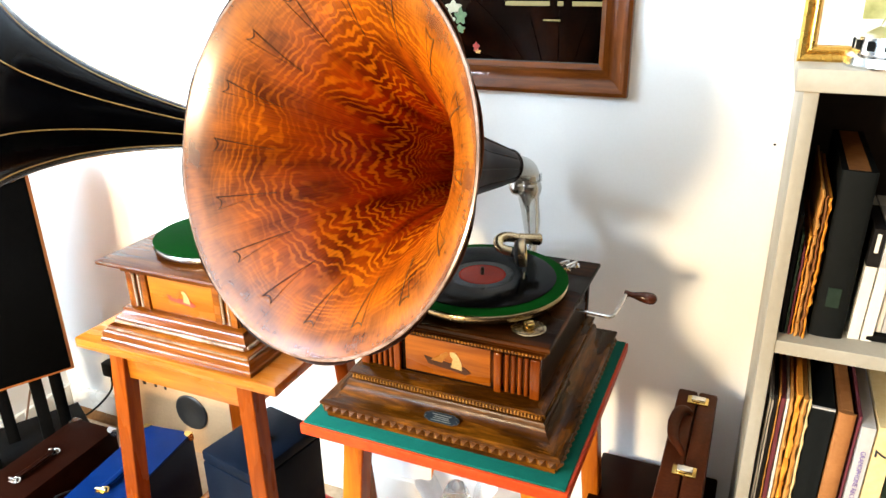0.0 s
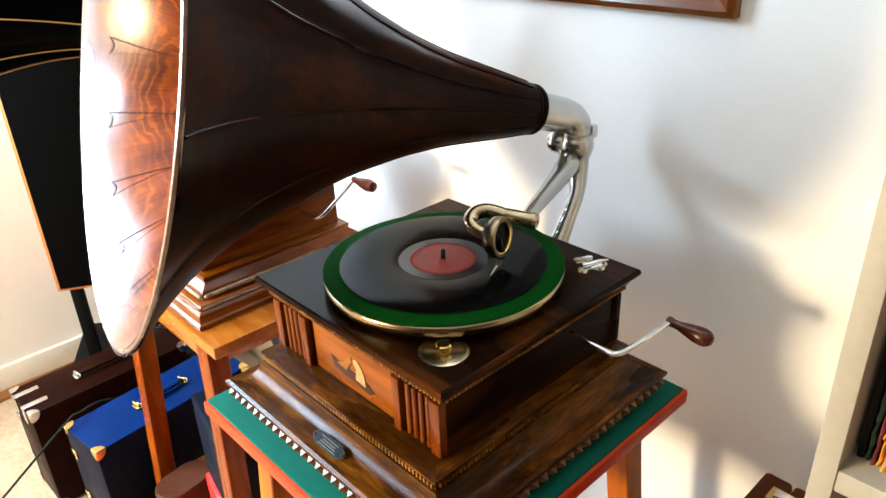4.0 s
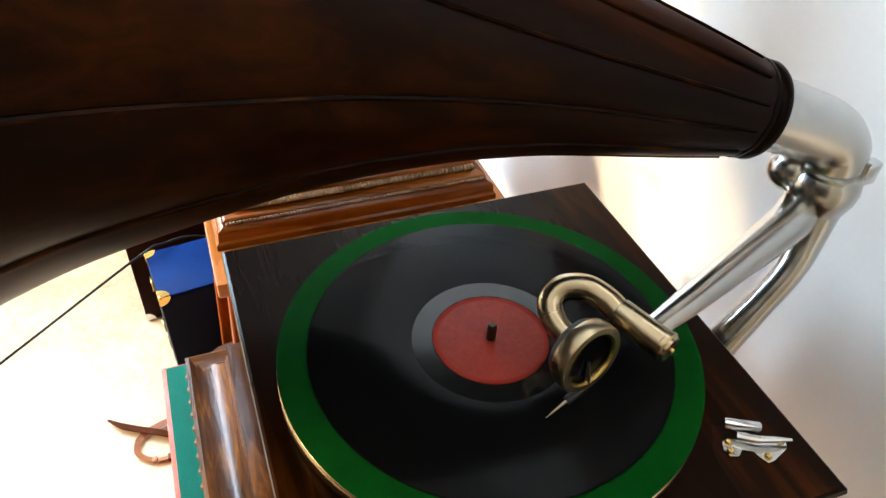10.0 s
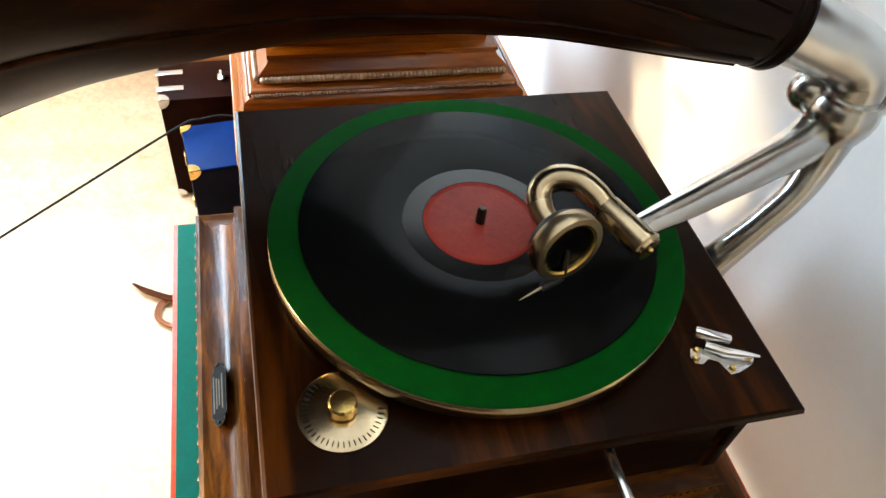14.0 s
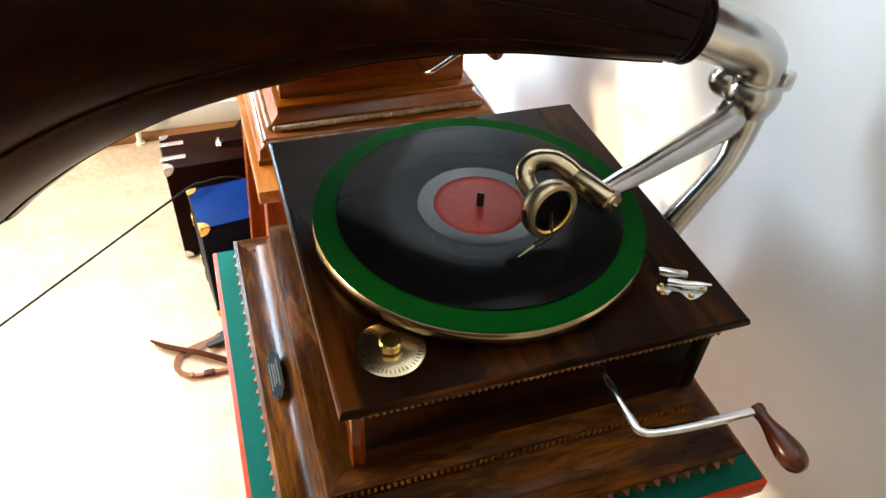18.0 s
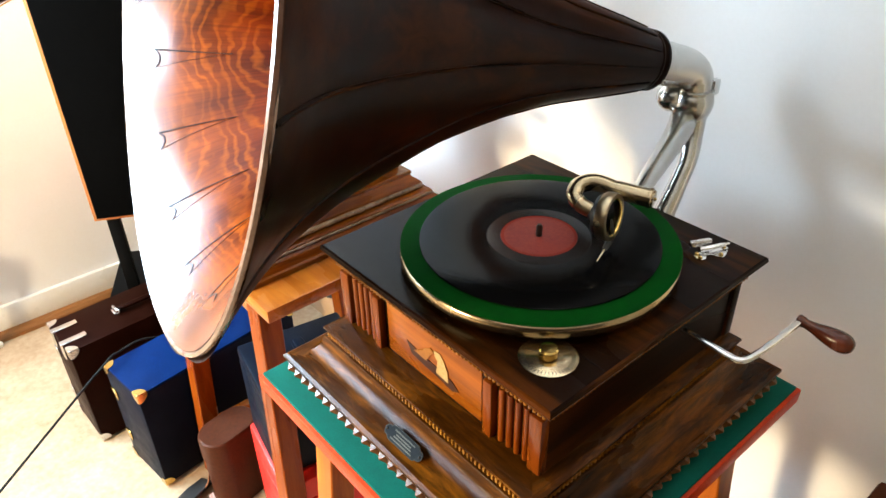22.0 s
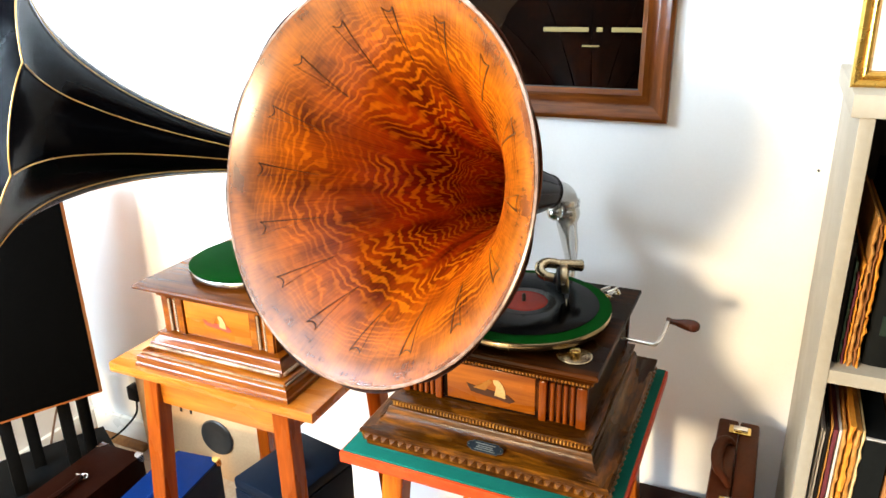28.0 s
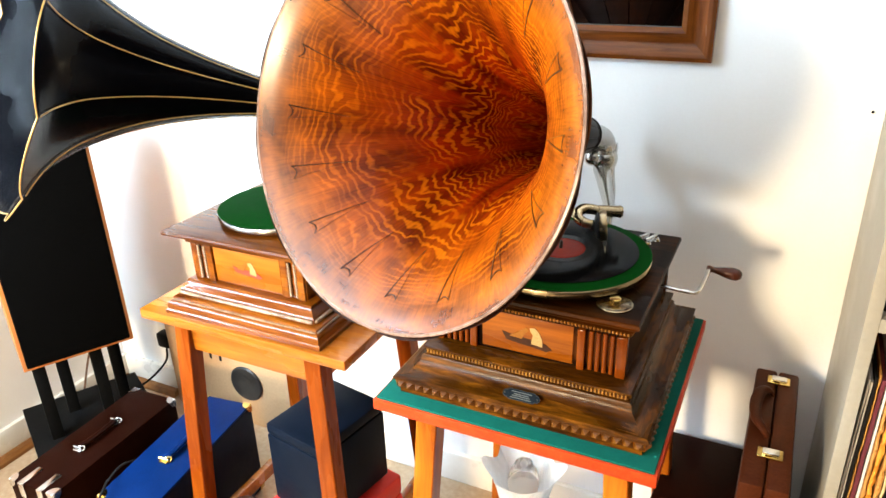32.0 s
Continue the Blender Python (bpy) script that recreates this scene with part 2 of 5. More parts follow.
M["vinyl_brown"] = speckled("dark_brown_leatherette", (0.006, 0.0013, 0.0006), (0.013, 0.0028, 0.0012), 300, 0.4, 0.25, spec=0.02)
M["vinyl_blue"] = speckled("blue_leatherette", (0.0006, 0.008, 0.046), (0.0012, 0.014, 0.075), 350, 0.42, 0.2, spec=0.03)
M["vinyl_blue_dark"] = speckled("darker_blue_leatherette", (0.002, 0.003, 0.008), (0.005, 0.007, 0.016), 350, 0.45, 0.2, spec=0.04)
M["red_case"] = speckled("red_leatherette_case", (0.55, 0.01, 0.006), (0.7, 0.02, 0.012), 300, 0.4, 0.25)
M["leather_tan"] = speckled("brown_leather", (0.032, 0.007, 0.002), (0.065, 0.016, 0.004), 150, 0.45, 0.3, big=14, spec=0.15)
M["leather_strap"] = speckled("tan_leather_strap", (0.14, 0.04, 0.012), (0.26, 0.09, 0.03), 180, 0.5, 0.3, big=20)
M["leather_case"] = speckled("chestnut_leatherette", (0.04, 0.009, 0.0028), (0.075, 0.018, 0.0055), 250, 0.38, 0.3, big=20, spec=0.05)
M["speaker_cloth"] = speckled("black_speaker_cloth", (0.0015, 0.0015, 0.0015), (0.0035, 0.0035, 0.0035), 1200, 0.95, 0.4, spec=0.0)
M["speaker_wood"] = wood("speaker_teak_veneer", (0.3, 0.09, 0.02), (0.45, 0.15, 0.03), (0.55, 0.22, 0.05), (60, 60, 5), 0.4, 0.2, 0.05)
M["black_paint"] = speckled("black_satin_paint", (0.003, 0.003, 0.003), (0.006, 0.006, 0.006), 100, 0.5, 0.05, spec=0.03)
M["shelf"] = speckled("pale_grey_beige_laminate", (0.29, 0.265, 0.215), (0.34, 0.31, 0.25), 90, 0.4, 0.03, spec=0.2)
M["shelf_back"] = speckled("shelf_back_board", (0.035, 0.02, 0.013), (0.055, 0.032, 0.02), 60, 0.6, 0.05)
M["mahogany"] = wood("mahogany_picture_frame", (0.04, 0.009, 0.0015), (0.12, 0.03, 0.004), (0.22, 0.064, 0.01), (8, 90, 90), 0.22, 0.0, 0.06, 0.3)
M["oak_top"] = wood("polished_oak_top", (0.04, 0.009, 0.0008), (0.13, 0.035, 0.003), (0.24, 0.075, 0.007), (5, 80, 80), 0.26, 0.0, 0.12, 0.08)
M["dead_wax"] = speckled("smooth_shellac", (0.004, 0.004, 0.004), (0.006, 0.006, 0.006), 40, 0.14, 0.01, spec=0.2)
M["spindle"] = speckled("dark_steel_spindle", (0.03, 0.02, 0.014), (0.06, 0.045, 0.03), 90, 0.35, 0.02, metal=0.8)
M["mahogany_v"] = wood("mahogany_picture_frame_upright", (0.04, 0.009, 0.0015), (0.12, 0.03, 0.004), (0.22, 0.064, 0.01), (90, 90, 8), 0.22, 0.0, 0.06, 0.3)
M["mirror_dark"] = material("dark_mirror_glass", (0.3, 0.27, 0.25), 0.02, 1.0)
M["gilt"] = speckled("gilt_moulding", (0.5, 0.28, 0.05), (0.75, 0.48, 0.12), 120, 0.28, 0.15, metal=0.9)
M["cream_card"] = speckled("cream_mount_card", (0.72, 0.68, 0.58), (0.78, 0.74, 0.64), 200, 0.8, 0.03)
M["white_line"] = material("printed_gold_lettering", (0.2, 0.14, 0.03), 0.5)
M["plug"] = speckled("black_plastic", (0.006, 0.006, 0.006), (0.012, 0.012, 0.012), 100, 0.4, 0.05, spec=0.1)
M["white_plastic"] = speckled("white_plastic", (0.75, 0.73, 0.68), (0.8, 0.78, 0.74), 60, 0.35, 0.02)
M["plywood"] = speckled("tan_hardboard", (0.4, 0.24, 0.12), (0.5, 0.32, 0.17), 120, 0.7, 0.1, big=6)
M["frosted"] = material("frosted_pressed_glass", (0.92, 0.93, 0.92), 0.35)
M["frosted"].node_tree.nodes["Principled BSDF"].inputs["Transmission Weight"].default_value = 0.35
M["clear"] = material("clear_glass", (1, 1, 1), 0.02)
M["clear"].node_tree.nodes["Principled BSDF"].inputs["Transmission Weight"].default_value = 1.0


def record_material():
    m = material("shellac_record", (0.003, 0.003, 0.0032), 0.2, 0, 0.0, 0.04)
    n, l, b = nodes_of(m)
    v = coords(n, l, (1, 1, 0))
    ln = n.new("ShaderNodeVectorMath")
    ln.operation = "LENGTH"
    l.new(v, ln.inputs[0])
    s = n.new("ShaderNodeMath")
    s.operation = "MULTIPLY"
    s.inputs[1].default_value = 2 * math.pi / 0.0011
    l.new(ln.outputs["Value"], s.inputs[0])
    w = n.new("ShaderNodeMath")
    w.operation = "SINE"
    l.new(s.outputs[0], w.inputs[0])
    bump(n, l, b, w.outputs[0], 0.03, 0.0002)
    cl = noise_node(n, l, coords(n, l, (1, 1, 1)), 30, 4)
    rough_var(n, l, b, cl, 0.1, 0.16)
    return m


def figured_oak():
    """Quarter-sawn veneer: wavy ray fleck across long grain, laid by the mesh's own UVs (round, along); throat shade is
    in the colour.
    """
    m = material("figured_oak_veneer", (0.4, 0.12, 0.02), 0.5, 0, 1.0, 0.0)
    n, l, b = nodes_of(m)
    b.inputs["Coat Roughness"].default_value = 0.25
    b.inputs["Coat IOR"].default_value = 2.2
    uv = n.new("ShaderNodeUVMap")
    uv.uv_map = "veneer"

    def mapped(s):
        k = n.new("ShaderNodeMapping")
        k.inputs["Scale"].default_value = s
        l.new(uv.outputs[0], k.inputs[0])
        return k.outputs[0]
    patch = noise_node(n, l, mapped((2.6, 2.6, 1)), 1.6, 2, 0.5)
    bend = noise_node(n, l, mapped((3.2, 3.0, 1)), 1.0, 1, 0.5, 0.3)
    ripple = noise_node(n, l, mapped((15, 13, 1)), 1.0, 2, 0.5)
    fleck = None
    for src, gain in ((bend, 48.0), (ripple, 15.0)):
        k = n.new("ShaderNodeMath")
        k.operation = "MULTIPLY_ADD"
        l.new(src, k.inputs[0])
        k.inputs[1].default_value = gain
        if fleck is not None:
            l.new(fleck, k.inputs[2])
        fleck = k.outputs[0]
    along = n.new("ShaderNodeSeparateXYZ")
    l.new(uv.outputs[0], along.inputs[0])
    k = n.new("ShaderNodeMath")
    k.operation, k.inputs[1].default_value = "MULTIPLY_ADD", 175.0
    l.new(along.outputs["Y"], k.inputs[0])
    l.new(fleck, k.inputs[2])
    w = n.new("ShaderNodeMath")
    w.operation = "SINE"
    l.new(k.outputs[0], w.inputs[0])
    lift = n.new("ShaderNodeMath")
    lift.operation, lift.inputs[1].default_value, lift.inputs[2].default_value = "MULTIPLY_ADD", 0.5, 0.5
    l.new(w.outputs[0], lift.inputs[0])
    fleck = lift.outputs[0]
    grain = noise_node(n, l, mapped((150, 5, 1)), 1.0, 5, 0.6, 0.4)
    cloud = noise_node(n, l, mapped((4, 2.0, 1)), 2.0, 3, 0.5)
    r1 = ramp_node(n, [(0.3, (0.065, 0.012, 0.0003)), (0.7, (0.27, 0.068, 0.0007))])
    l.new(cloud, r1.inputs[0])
    # ground for the throat: its shade painted in, darker and redder than at the mouth
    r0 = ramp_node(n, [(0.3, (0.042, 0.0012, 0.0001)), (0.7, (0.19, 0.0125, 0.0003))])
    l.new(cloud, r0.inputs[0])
    r2 = ramp_node(n, [(0.5, (0, 0, 0)), (1.0, (0.4, 0.4, 0.4))])
    l.new(fleck, r2.inputs[0])
    r3 = ramp_node(n, [(0.36, (0.1, 0.1, 0.1)), (0.58, (1, 1, 1))])
    l.new(patch, r3.inputs[0])
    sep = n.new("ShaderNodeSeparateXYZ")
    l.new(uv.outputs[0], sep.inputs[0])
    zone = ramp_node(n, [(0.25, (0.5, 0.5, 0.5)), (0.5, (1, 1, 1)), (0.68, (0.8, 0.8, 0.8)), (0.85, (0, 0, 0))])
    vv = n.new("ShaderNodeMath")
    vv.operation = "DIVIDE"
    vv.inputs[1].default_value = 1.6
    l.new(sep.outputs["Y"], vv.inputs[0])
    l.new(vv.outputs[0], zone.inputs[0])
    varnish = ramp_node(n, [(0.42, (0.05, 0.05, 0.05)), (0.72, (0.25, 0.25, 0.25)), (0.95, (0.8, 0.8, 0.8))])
    throat_shade = ramp_node(n, [(0.45, (0, 0, 0)), (0.85, (1, 1, 1))])
    l.new(vv.outputs[0], throat_shade.inputs[0])
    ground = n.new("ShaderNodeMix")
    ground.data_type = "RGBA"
    l.new(throat_shade.outputs[0], ground.inputs["Factor"])
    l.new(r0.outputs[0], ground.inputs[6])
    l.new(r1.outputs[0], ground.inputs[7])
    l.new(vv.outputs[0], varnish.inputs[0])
    l.new(varnish.outputs[0], b.inputs["Coat Weight"])
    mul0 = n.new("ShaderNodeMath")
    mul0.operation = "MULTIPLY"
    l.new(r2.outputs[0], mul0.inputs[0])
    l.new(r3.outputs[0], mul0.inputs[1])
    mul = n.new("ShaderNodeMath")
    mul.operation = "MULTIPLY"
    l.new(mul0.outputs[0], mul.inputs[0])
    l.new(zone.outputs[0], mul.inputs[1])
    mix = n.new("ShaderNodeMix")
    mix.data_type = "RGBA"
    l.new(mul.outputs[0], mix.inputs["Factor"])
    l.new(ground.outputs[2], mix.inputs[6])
    mix.inputs[7].default_value = (0.58, 0.14, 0.002, 1)
    g = ramp_node(n, [(0.35, (0.6, 0.6, 0.6)), (0.6, (1, 1, 1))])
    l.new(grain, g.inputs[0])
    fin = n.new("ShaderNodeMix")
    fin.data_type, fin.blend_type = "RGBA", "MULTIPLY"
    fin.inputs["Factor"].default_value = 0.75
    l.new(mix.outputs[2], fin.inputs[6])
    l.new(g.outputs[0], fin.inputs[7])
    l.new(fin.outputs[2], b.inputs["Base Color"])
    rough_var(n, l, b, cloud, 0.45, 0.55)
    bump(n, l, b, grain, 0.08, 0.0006)
    return m


M["record"] = record_material()
M["figured"] = figured_oak()

# ---- mesh helpers ----


def smooth_by_angle(me, deg):
    me.polygons.foreach_set("use_smooth", [True] * len(me.polygons))
    me.set_sharp_from_angle(angle=radians(deg))


def finish(name, bm, mat, smooth=35):
    bmesh.ops.recalc_face_normals(bm, faces=bm.faces)
    me = bpy.data.meshes.new(name)
    bm.to_mesh(me)
    bm.free()
    me.materials.append(M[mat] if isinstance(mat, str) else mat)
    if smooth:
        smooth_by_angle(me, smooth)
    return me


def part(name, bm, mat, parent, label="", smooth=35, place=None):
    ob = new(name, finish(name, bm, mat, smooth))
    ob.parent = parent
    if place is not None:
        ob.matrix_basis = place
    if label:
        ob["label"] = label
    return ob


def share(name, me, parent, place):
    ob = new(name, me)
    ob.parent, ob.matrix_basis = parent, place
    return ob


def thing(name, label, category, m, group="", kind=""):
    ob = new(name)
    ob.empty_display_size = 0.05
    ob.matrix_world = m
    return tagged(ob, label, category, group, kind)


def box(bm, x0, x1, y0, y1, z0, z1, bevel=0.0, seg=2):
    m = Matrix.Translation(((x0 + x1) / 2, (y0 + y1) / 2, (z0 + z1) / 2)) @ Matrix.Diagonal((abs(x1 - x0), abs(y1 - y0), abs(z1 - z0), 1))
    got = bmesh.ops.create_cube(bm, size=1, matrix=m)
    if bevel:
        edges = {e for v in got["verts"] for e in v.link_edges}
        bmesh.ops.bevel(bm, geom=list(edges), offset=bevel, segments=seg, affect="EDGES", profile=0.5)
    return bm


def boxed(*a, **k):
    return box(bmesh.new(), *a, **k)


def loft(bm, rings, close=True, cap0=True, cap1=True):
    """Skins rings of the same number of points."""
    made = [[bm.verts.new(p) for p in ring] for ring in rings]
    n = len(made[0])
    for a, b in zip(made, made[1:]):
        for i in range(n if close else n - 1):
            bm.faces.new((a[i], a[(i + 1) % n], b[(i + 1) % n], b[i]))
    if cap0:
        bm.faces.new(made[0][::-1])
    if cap1:
        bm.faces.new(made[-1])
    return made


def rect_loft(bm, levels, cx=0.0, cy=0.0, cap0=True, cap1=True):
    """Mitred square moulding: levels of (half x, half y, z)."""
    loft(bm, [[(cx - a, cy - b, z), (cx + a, cy - b, z), (cx + a, cy + b, z), (cx - a, cy + b, z)] for a, b, z in levels], True, cap0, cap1)
    return bm


def revolve(bm, profile, seg=48, m=Matrix(), cap0=True, cap1=True):
    """profile of (radius, height) about z."""
    rings = [[m @ Vector((max(r, 1e-5) * math.cos(2 * math.pi * i / seg), max(r, 1e-5) * math.sin(2 * math.pi * i / seg), z)) for i in range(seg)] for r, z in profile]
    loft(bm, rings, True, cap0, cap1)
    return bm


def spline(points, per=8):
    """Catmull-Rom through points (any dimension)."""
    p = [Vector(q) for q in points]
    p = [2 * p[0] - p[1]] + p + [2 * p[-1] - p[-2]]
    out = []
    for a, b, c, d in zip(p, p[1:], p[2:], p[3:]):
        for k in range(per):
            t = k / per
            out.append(0.5 * ((2 * b) + (c - a) * t + (2 * a - 5 * b + 4 * c - d) * t * t + (3 * b - a - 3 * c + d) * t ** 3))
    return out + [p[-2]]


def tube(bm, pts, radii, seg=16, flat=1.0):
    """A tube along points with a radius each; flat squeezes it across its second axis."""
    pts = [Vector(p) for p in pts]
    if not hasattr(radii, "__len__"):
        radii = [radii] * len(pts)
    if len(radii) != len(pts):
        radii = [float(v) for v in np.interp(np.linspace(0, 1, len(pts)), np.linspace(0, 1, len(radii)), radii)]
    up, rings = None, []
    for i, p in enumerate(pts):
        d = (pts[min(i + 1, len(pts) - 1)] - pts[max(i - 1, 0)]).normalized()
        if up is None:
            up = d.orthogonal().normalized() if abs(d.z) > 0.95 else Vector((0, 0, 1))
        side = d.cross(up).normalized()
        up = side.cross(d).normalized()
        rings.append([p + radii[i] * (math.cos(2 * math.pi * k / seg) * side + flat * math.sin(2 * math.pi * k / seg) * up) for k in range(seg)])
    loft(bm, rings)
    return bm


def tubed(*a, **k):
    return tube(bmesh.new(), *a, **k)


def ball(r, m=Matrix(), seg=20):
    bm = bmesh.new()
    bmesh.ops.create_uvsphere(bm, u_segments=seg, v_segments=seg // 2, radius=r, matrix=m)
    return bm


def prism(bm, outline, z0, z1, m=Matrix()):
    """A flat outline in xy pulled up from z0 to z1."""
    loft(bm, [[m @ Vector((x, y, z)) for x, y in outline] for z in (z0, z1)])
    return bm


def disc_outline(rx, ry, seg=32, cx=0.0, cy=0.0):
    return [(cx + rx * math.cos(2 * math.pi * i / seg), cy + ry * math.sin(2 * math.pi * i / seg)) for i in range(seg)]


def rounded(w, h, r, seg=5):
    out = []
    for cx, cy, a0 in ((w / 2 - r, h / 2 - r, 0), (-w / 2 + r, h / 2 - r, 90), (-w / 2 + r, -h / 2 + r, 180), (w / 2 - r, -h / 2 + r, 270)):
        for k in range(seg + 1):
            a = radians(a0 + 90 * k / seg)
            out.append((cx + r * math.cos(a), cy + r * math.sin(a)))
    return out


def structure(name, bm, mat, label, category, smooth=0):
    return tagged(new(name, finish(name, bm, mat, smooth)), label, category, kind="structure")


def wall_with_holes(x0, x1, z0, z1, y0, y1, holes):
    """A wall along x, with rectangular openings (x0, x1, z0, z1) right through it."""
    bm = bmesh.new()
    xs = sorted({x0, x1, *(h[0] for h in holes), *(h[1] for h in holes)})
    zs = sorted({z0, z1, *(h[2] for h in holes), *(h[3] for h in holes)})
    for a, b in zip(xs, xs[1:]):
        for c, d in zip(zs, zs[1:]):
            if not any(h[0] <= a and b <= h[1] and h[2] <= c and d <= h[3] for h in holes):
                box(bm, a, b, y0, y1, c, d)
    bmesh.ops.remove_doubles(bm, verts=bm.verts, dist=1e-5)
    return bm


# ---- room ----
structure("floor", boxed(LEFT_X - 0.2, RIGHT_X + 0.2, FRONT_Y - 0.2, WALL_Y + 0.2, FLOOR_Z - 0.1, FLOOR_Z), "floor", "cream and tan speckled vinyl floor", "floor")
structure("ceiling", boxed(LEFT_X - 0.2, RIGHT_X + 0.2, FRONT_Y - 0.2, WALL_Y + 0.2, CEIL, CEIL + 0.1), "ceiling", "plain pale grey painted ceiling", "ceiling")
structure("wall_north", boxed(LEFT_X - 0.2, RIGHT_X + 0.2, WALL_Y, WALL_Y + 0.2, FLOOR_Z, CEIL), "wall", "white painted plaster wall", "wall")
# east and south walls are out of view, added dark to absorb bounce
structure("wall_east", boxed(RIGHT_X, RIGHT_X + 0.2, FRONT_Y, WALL_Y, FLOOR_Z, CEIL), "wall_far", "unseen dark brown wall that cuts bounce light", "wall")
# first opening is an addition out of view, so sun bounces off the floor
WINDOWS = [(-1.15, -0.43, 0.16, 0.98), (-0.95, -0.43, 1.05, 1.55), (-1.56, -1.04, 2.08, 2.4)]
structure("wall_south", wall_with_holes(LEFT_X - 0.2, RIGHT_X + 0.2, FLOOR_Z, CEIL, FRONT_Y - 0.2, FRONT_Y, WINDOWS), "wall_far", "unseen dark brown wall with window openings, cuts bounce light", "wall")
bm = wall_with_holes(FRONT_Y, WALL_Y, FLOOR_Z, CEIL, 0, 0.2, [(-2.0, -0.08, 1.05, 2.5)])
bm.transform(pose(LEFT_X, 0, 0, 0, 0, 90))
structure("wall_west", bm, "wall", "white painted plaster wall with a window over the radiator", "wall")


def window_frame(name, m, w, h):
    win = thing(name, "unseen white framed window to the open sky", "window", m, kind="structure")
    bm = bmesh.new()
    for r in ((0, w, 0, 0.05), (0, w, h - 0.05, h), (0, 0.05, 0.05, h - 0.05), (w - 0.05, w, 0.05, h - 0.05)):
        box(bm, r[0], r[1], 0, 0.06, r[2], r[3])
    part("window_frame", bm, "white_plastic", win, smooth=0)
    pane = part("pane", boxed(0.05, w - 0.05, 0.025, 0.031, 0.05, h - 0.05), "clear", win, smooth=0)
    pane.visible_shadow = False


for k, (a, b, c, d) in enumerate(WINDOWS):
    window_frame("window_%d" % (k + 1), pose(a, FRONT_Y - 0.12, c), b - a, d - c)
window_frame("window_4", pose(LEFT_X - 0.06, -2.0, 1.05, 0, 0, 90), 1.92, 1.45)


def skirting(name, x0, x1, y0, y1):
    bm = bmesh.new()
    box(bm, x0, x1, y0, y1, FLOOR_Z, FLOOR_Z + 0.1, 0.006)
    structure(name, bm, "skirting", "white gloss painted skirting board", "skirting", 35)


skirting("baseboard_north", LEFT_X + 0.02, 0.46, WALL_Y - 0.018, WALL_Y)
skirting("baseboard_west", LEFT_X, LEFT_X + 0.018, FRONT_Y, WALL_Y)
M["strip_wood"] = wood("brown_floor_strip", (0.1, 0.035, 0.008), (0.2, 0.08, 0.02), (0.3, 0.13, 0.04), (60, 4, 60), 0.4, 0.1, 0.05, 0.3)
bm = bmesh.new()
loft(bm, [[(LEFT_X + u, y, FLOOR_Z + v) for u, v in ((0.018, 0.0), (0.042, 0.0), (0.04, 0.01), (0.032, 0.02), (0.018, 0.024))] for y in (FRONT_Y, WALL_Y - 0.018)])
structure("trim_west", bm, "strip_wood", "brown wooden quarter round along the floor", "trim")
bm = bmesh.new()
loft(bm, [[(x, WALL_Y - u, FLOOR_Z + v) for u, v in ((0.018, 0.0), (0.042, 0.0), (0.04, 0.01), (0.032, 0.02), (0.018, 0.024))] for x in (LEFT_X + 0.044, -1.45)])
structure("trim_north", bm, "strip_wood", "brown wooden quarter round along the floor", "trim")

# ---- wooden horn gramophone on the baize table ----
TABLE_Z, TOP_Z = 0.715, 0.900


def table_with_baize():
    t = thing("side_table", "square wooden table with teal baize top and red edge", "table", pose(0, 0, 0))
    part("tabletop", boxed(-0.242, 0.24, -0.252, 0.247, 0.69, 0.711, 0.002), "red_edge", t, "red leatherette edged board")
    part("baize", boxed(-0.237, 0.235, -0.247, 0.242, 0.7105, TABLE_Z, 0.001), "felt_teal", t, "teal green baize")
    for sx, sy in ((-1, -1), (1, -1), (-1, 1), (1, 1)):
        bm = bmesh.new()
        x, y = 0.165 * sx + 0.006, 0.19 * sy
        loft(bm, [[(x + dx * w + e * sx, y + dy * w + e * sy, z) for dx, dy in ((-1, -1), (1, -1), (1, 1), (-1, 1))] for z, w, e in ((FLOOR_Z, 0.016, 0.045), (0.4, 0.019, 0.018), (0.69, 0.02, 0))])
        bmesh.ops.bevel(bm, geom=bm.edges[:], offset=0.002, segments=1, affect="EDGES")
        part("leg", bm, "table_leg", t)
    part("apron", boxed(-0.15, 0.15, -0.196, -0.184, 0.645, 0.69, 0.001), "table_leg", t)
    part("apron", boxed(-0.15, 0.15, 0.184, 0.196, 0.645, 0.69, 0.001), "table_leg", t)
    for x in (-0.172, 0.172):
        part("apron", boxed(x - 0.006, x + 0.006, -0.17, 0.17, 0.645, 0.69, 0.001), "table_leg", t)
    return t


def turntable_on(parent, z, r, rim, felt, cx=0.0, cy=0.0):
    bm = bmesh.new()
    revolve(bm, [(0.02, z), (r - 0.01, z), (r - 0.002, z + 0.002), (r, z + 0.005), (r, z + 0.013), (r - 0.002, z + 0.016), (r - 0.004, z + 0.017)], 96, Matrix.Translation((cx, cy, 0)))
    tt = part("turntable", bm, rim, parent, "nickel plated turntable rim")
    bm = bmesh.new()
    revolve(bm, [(0.002, z + 0.0165), (r - 0.001, z + 0.0165), (r - 0.0005, z + 0.018), (r - 0.003, z + 0.0195), (0.002, z + 0.0195)], 96, Matrix.Translation((cx, cy, 0)))
    part("felt", bm, felt, tt, "dark green felt")
    bm = bmesh.new()
    revolve(bm, [(0.0035, z), (0.0035, z + 0.034), (0.0022, z + 0.0365)], 16, Matrix.Translation((cx, cy, 0)))
    part("spindle", bm, "spindle", parent)
    return tt


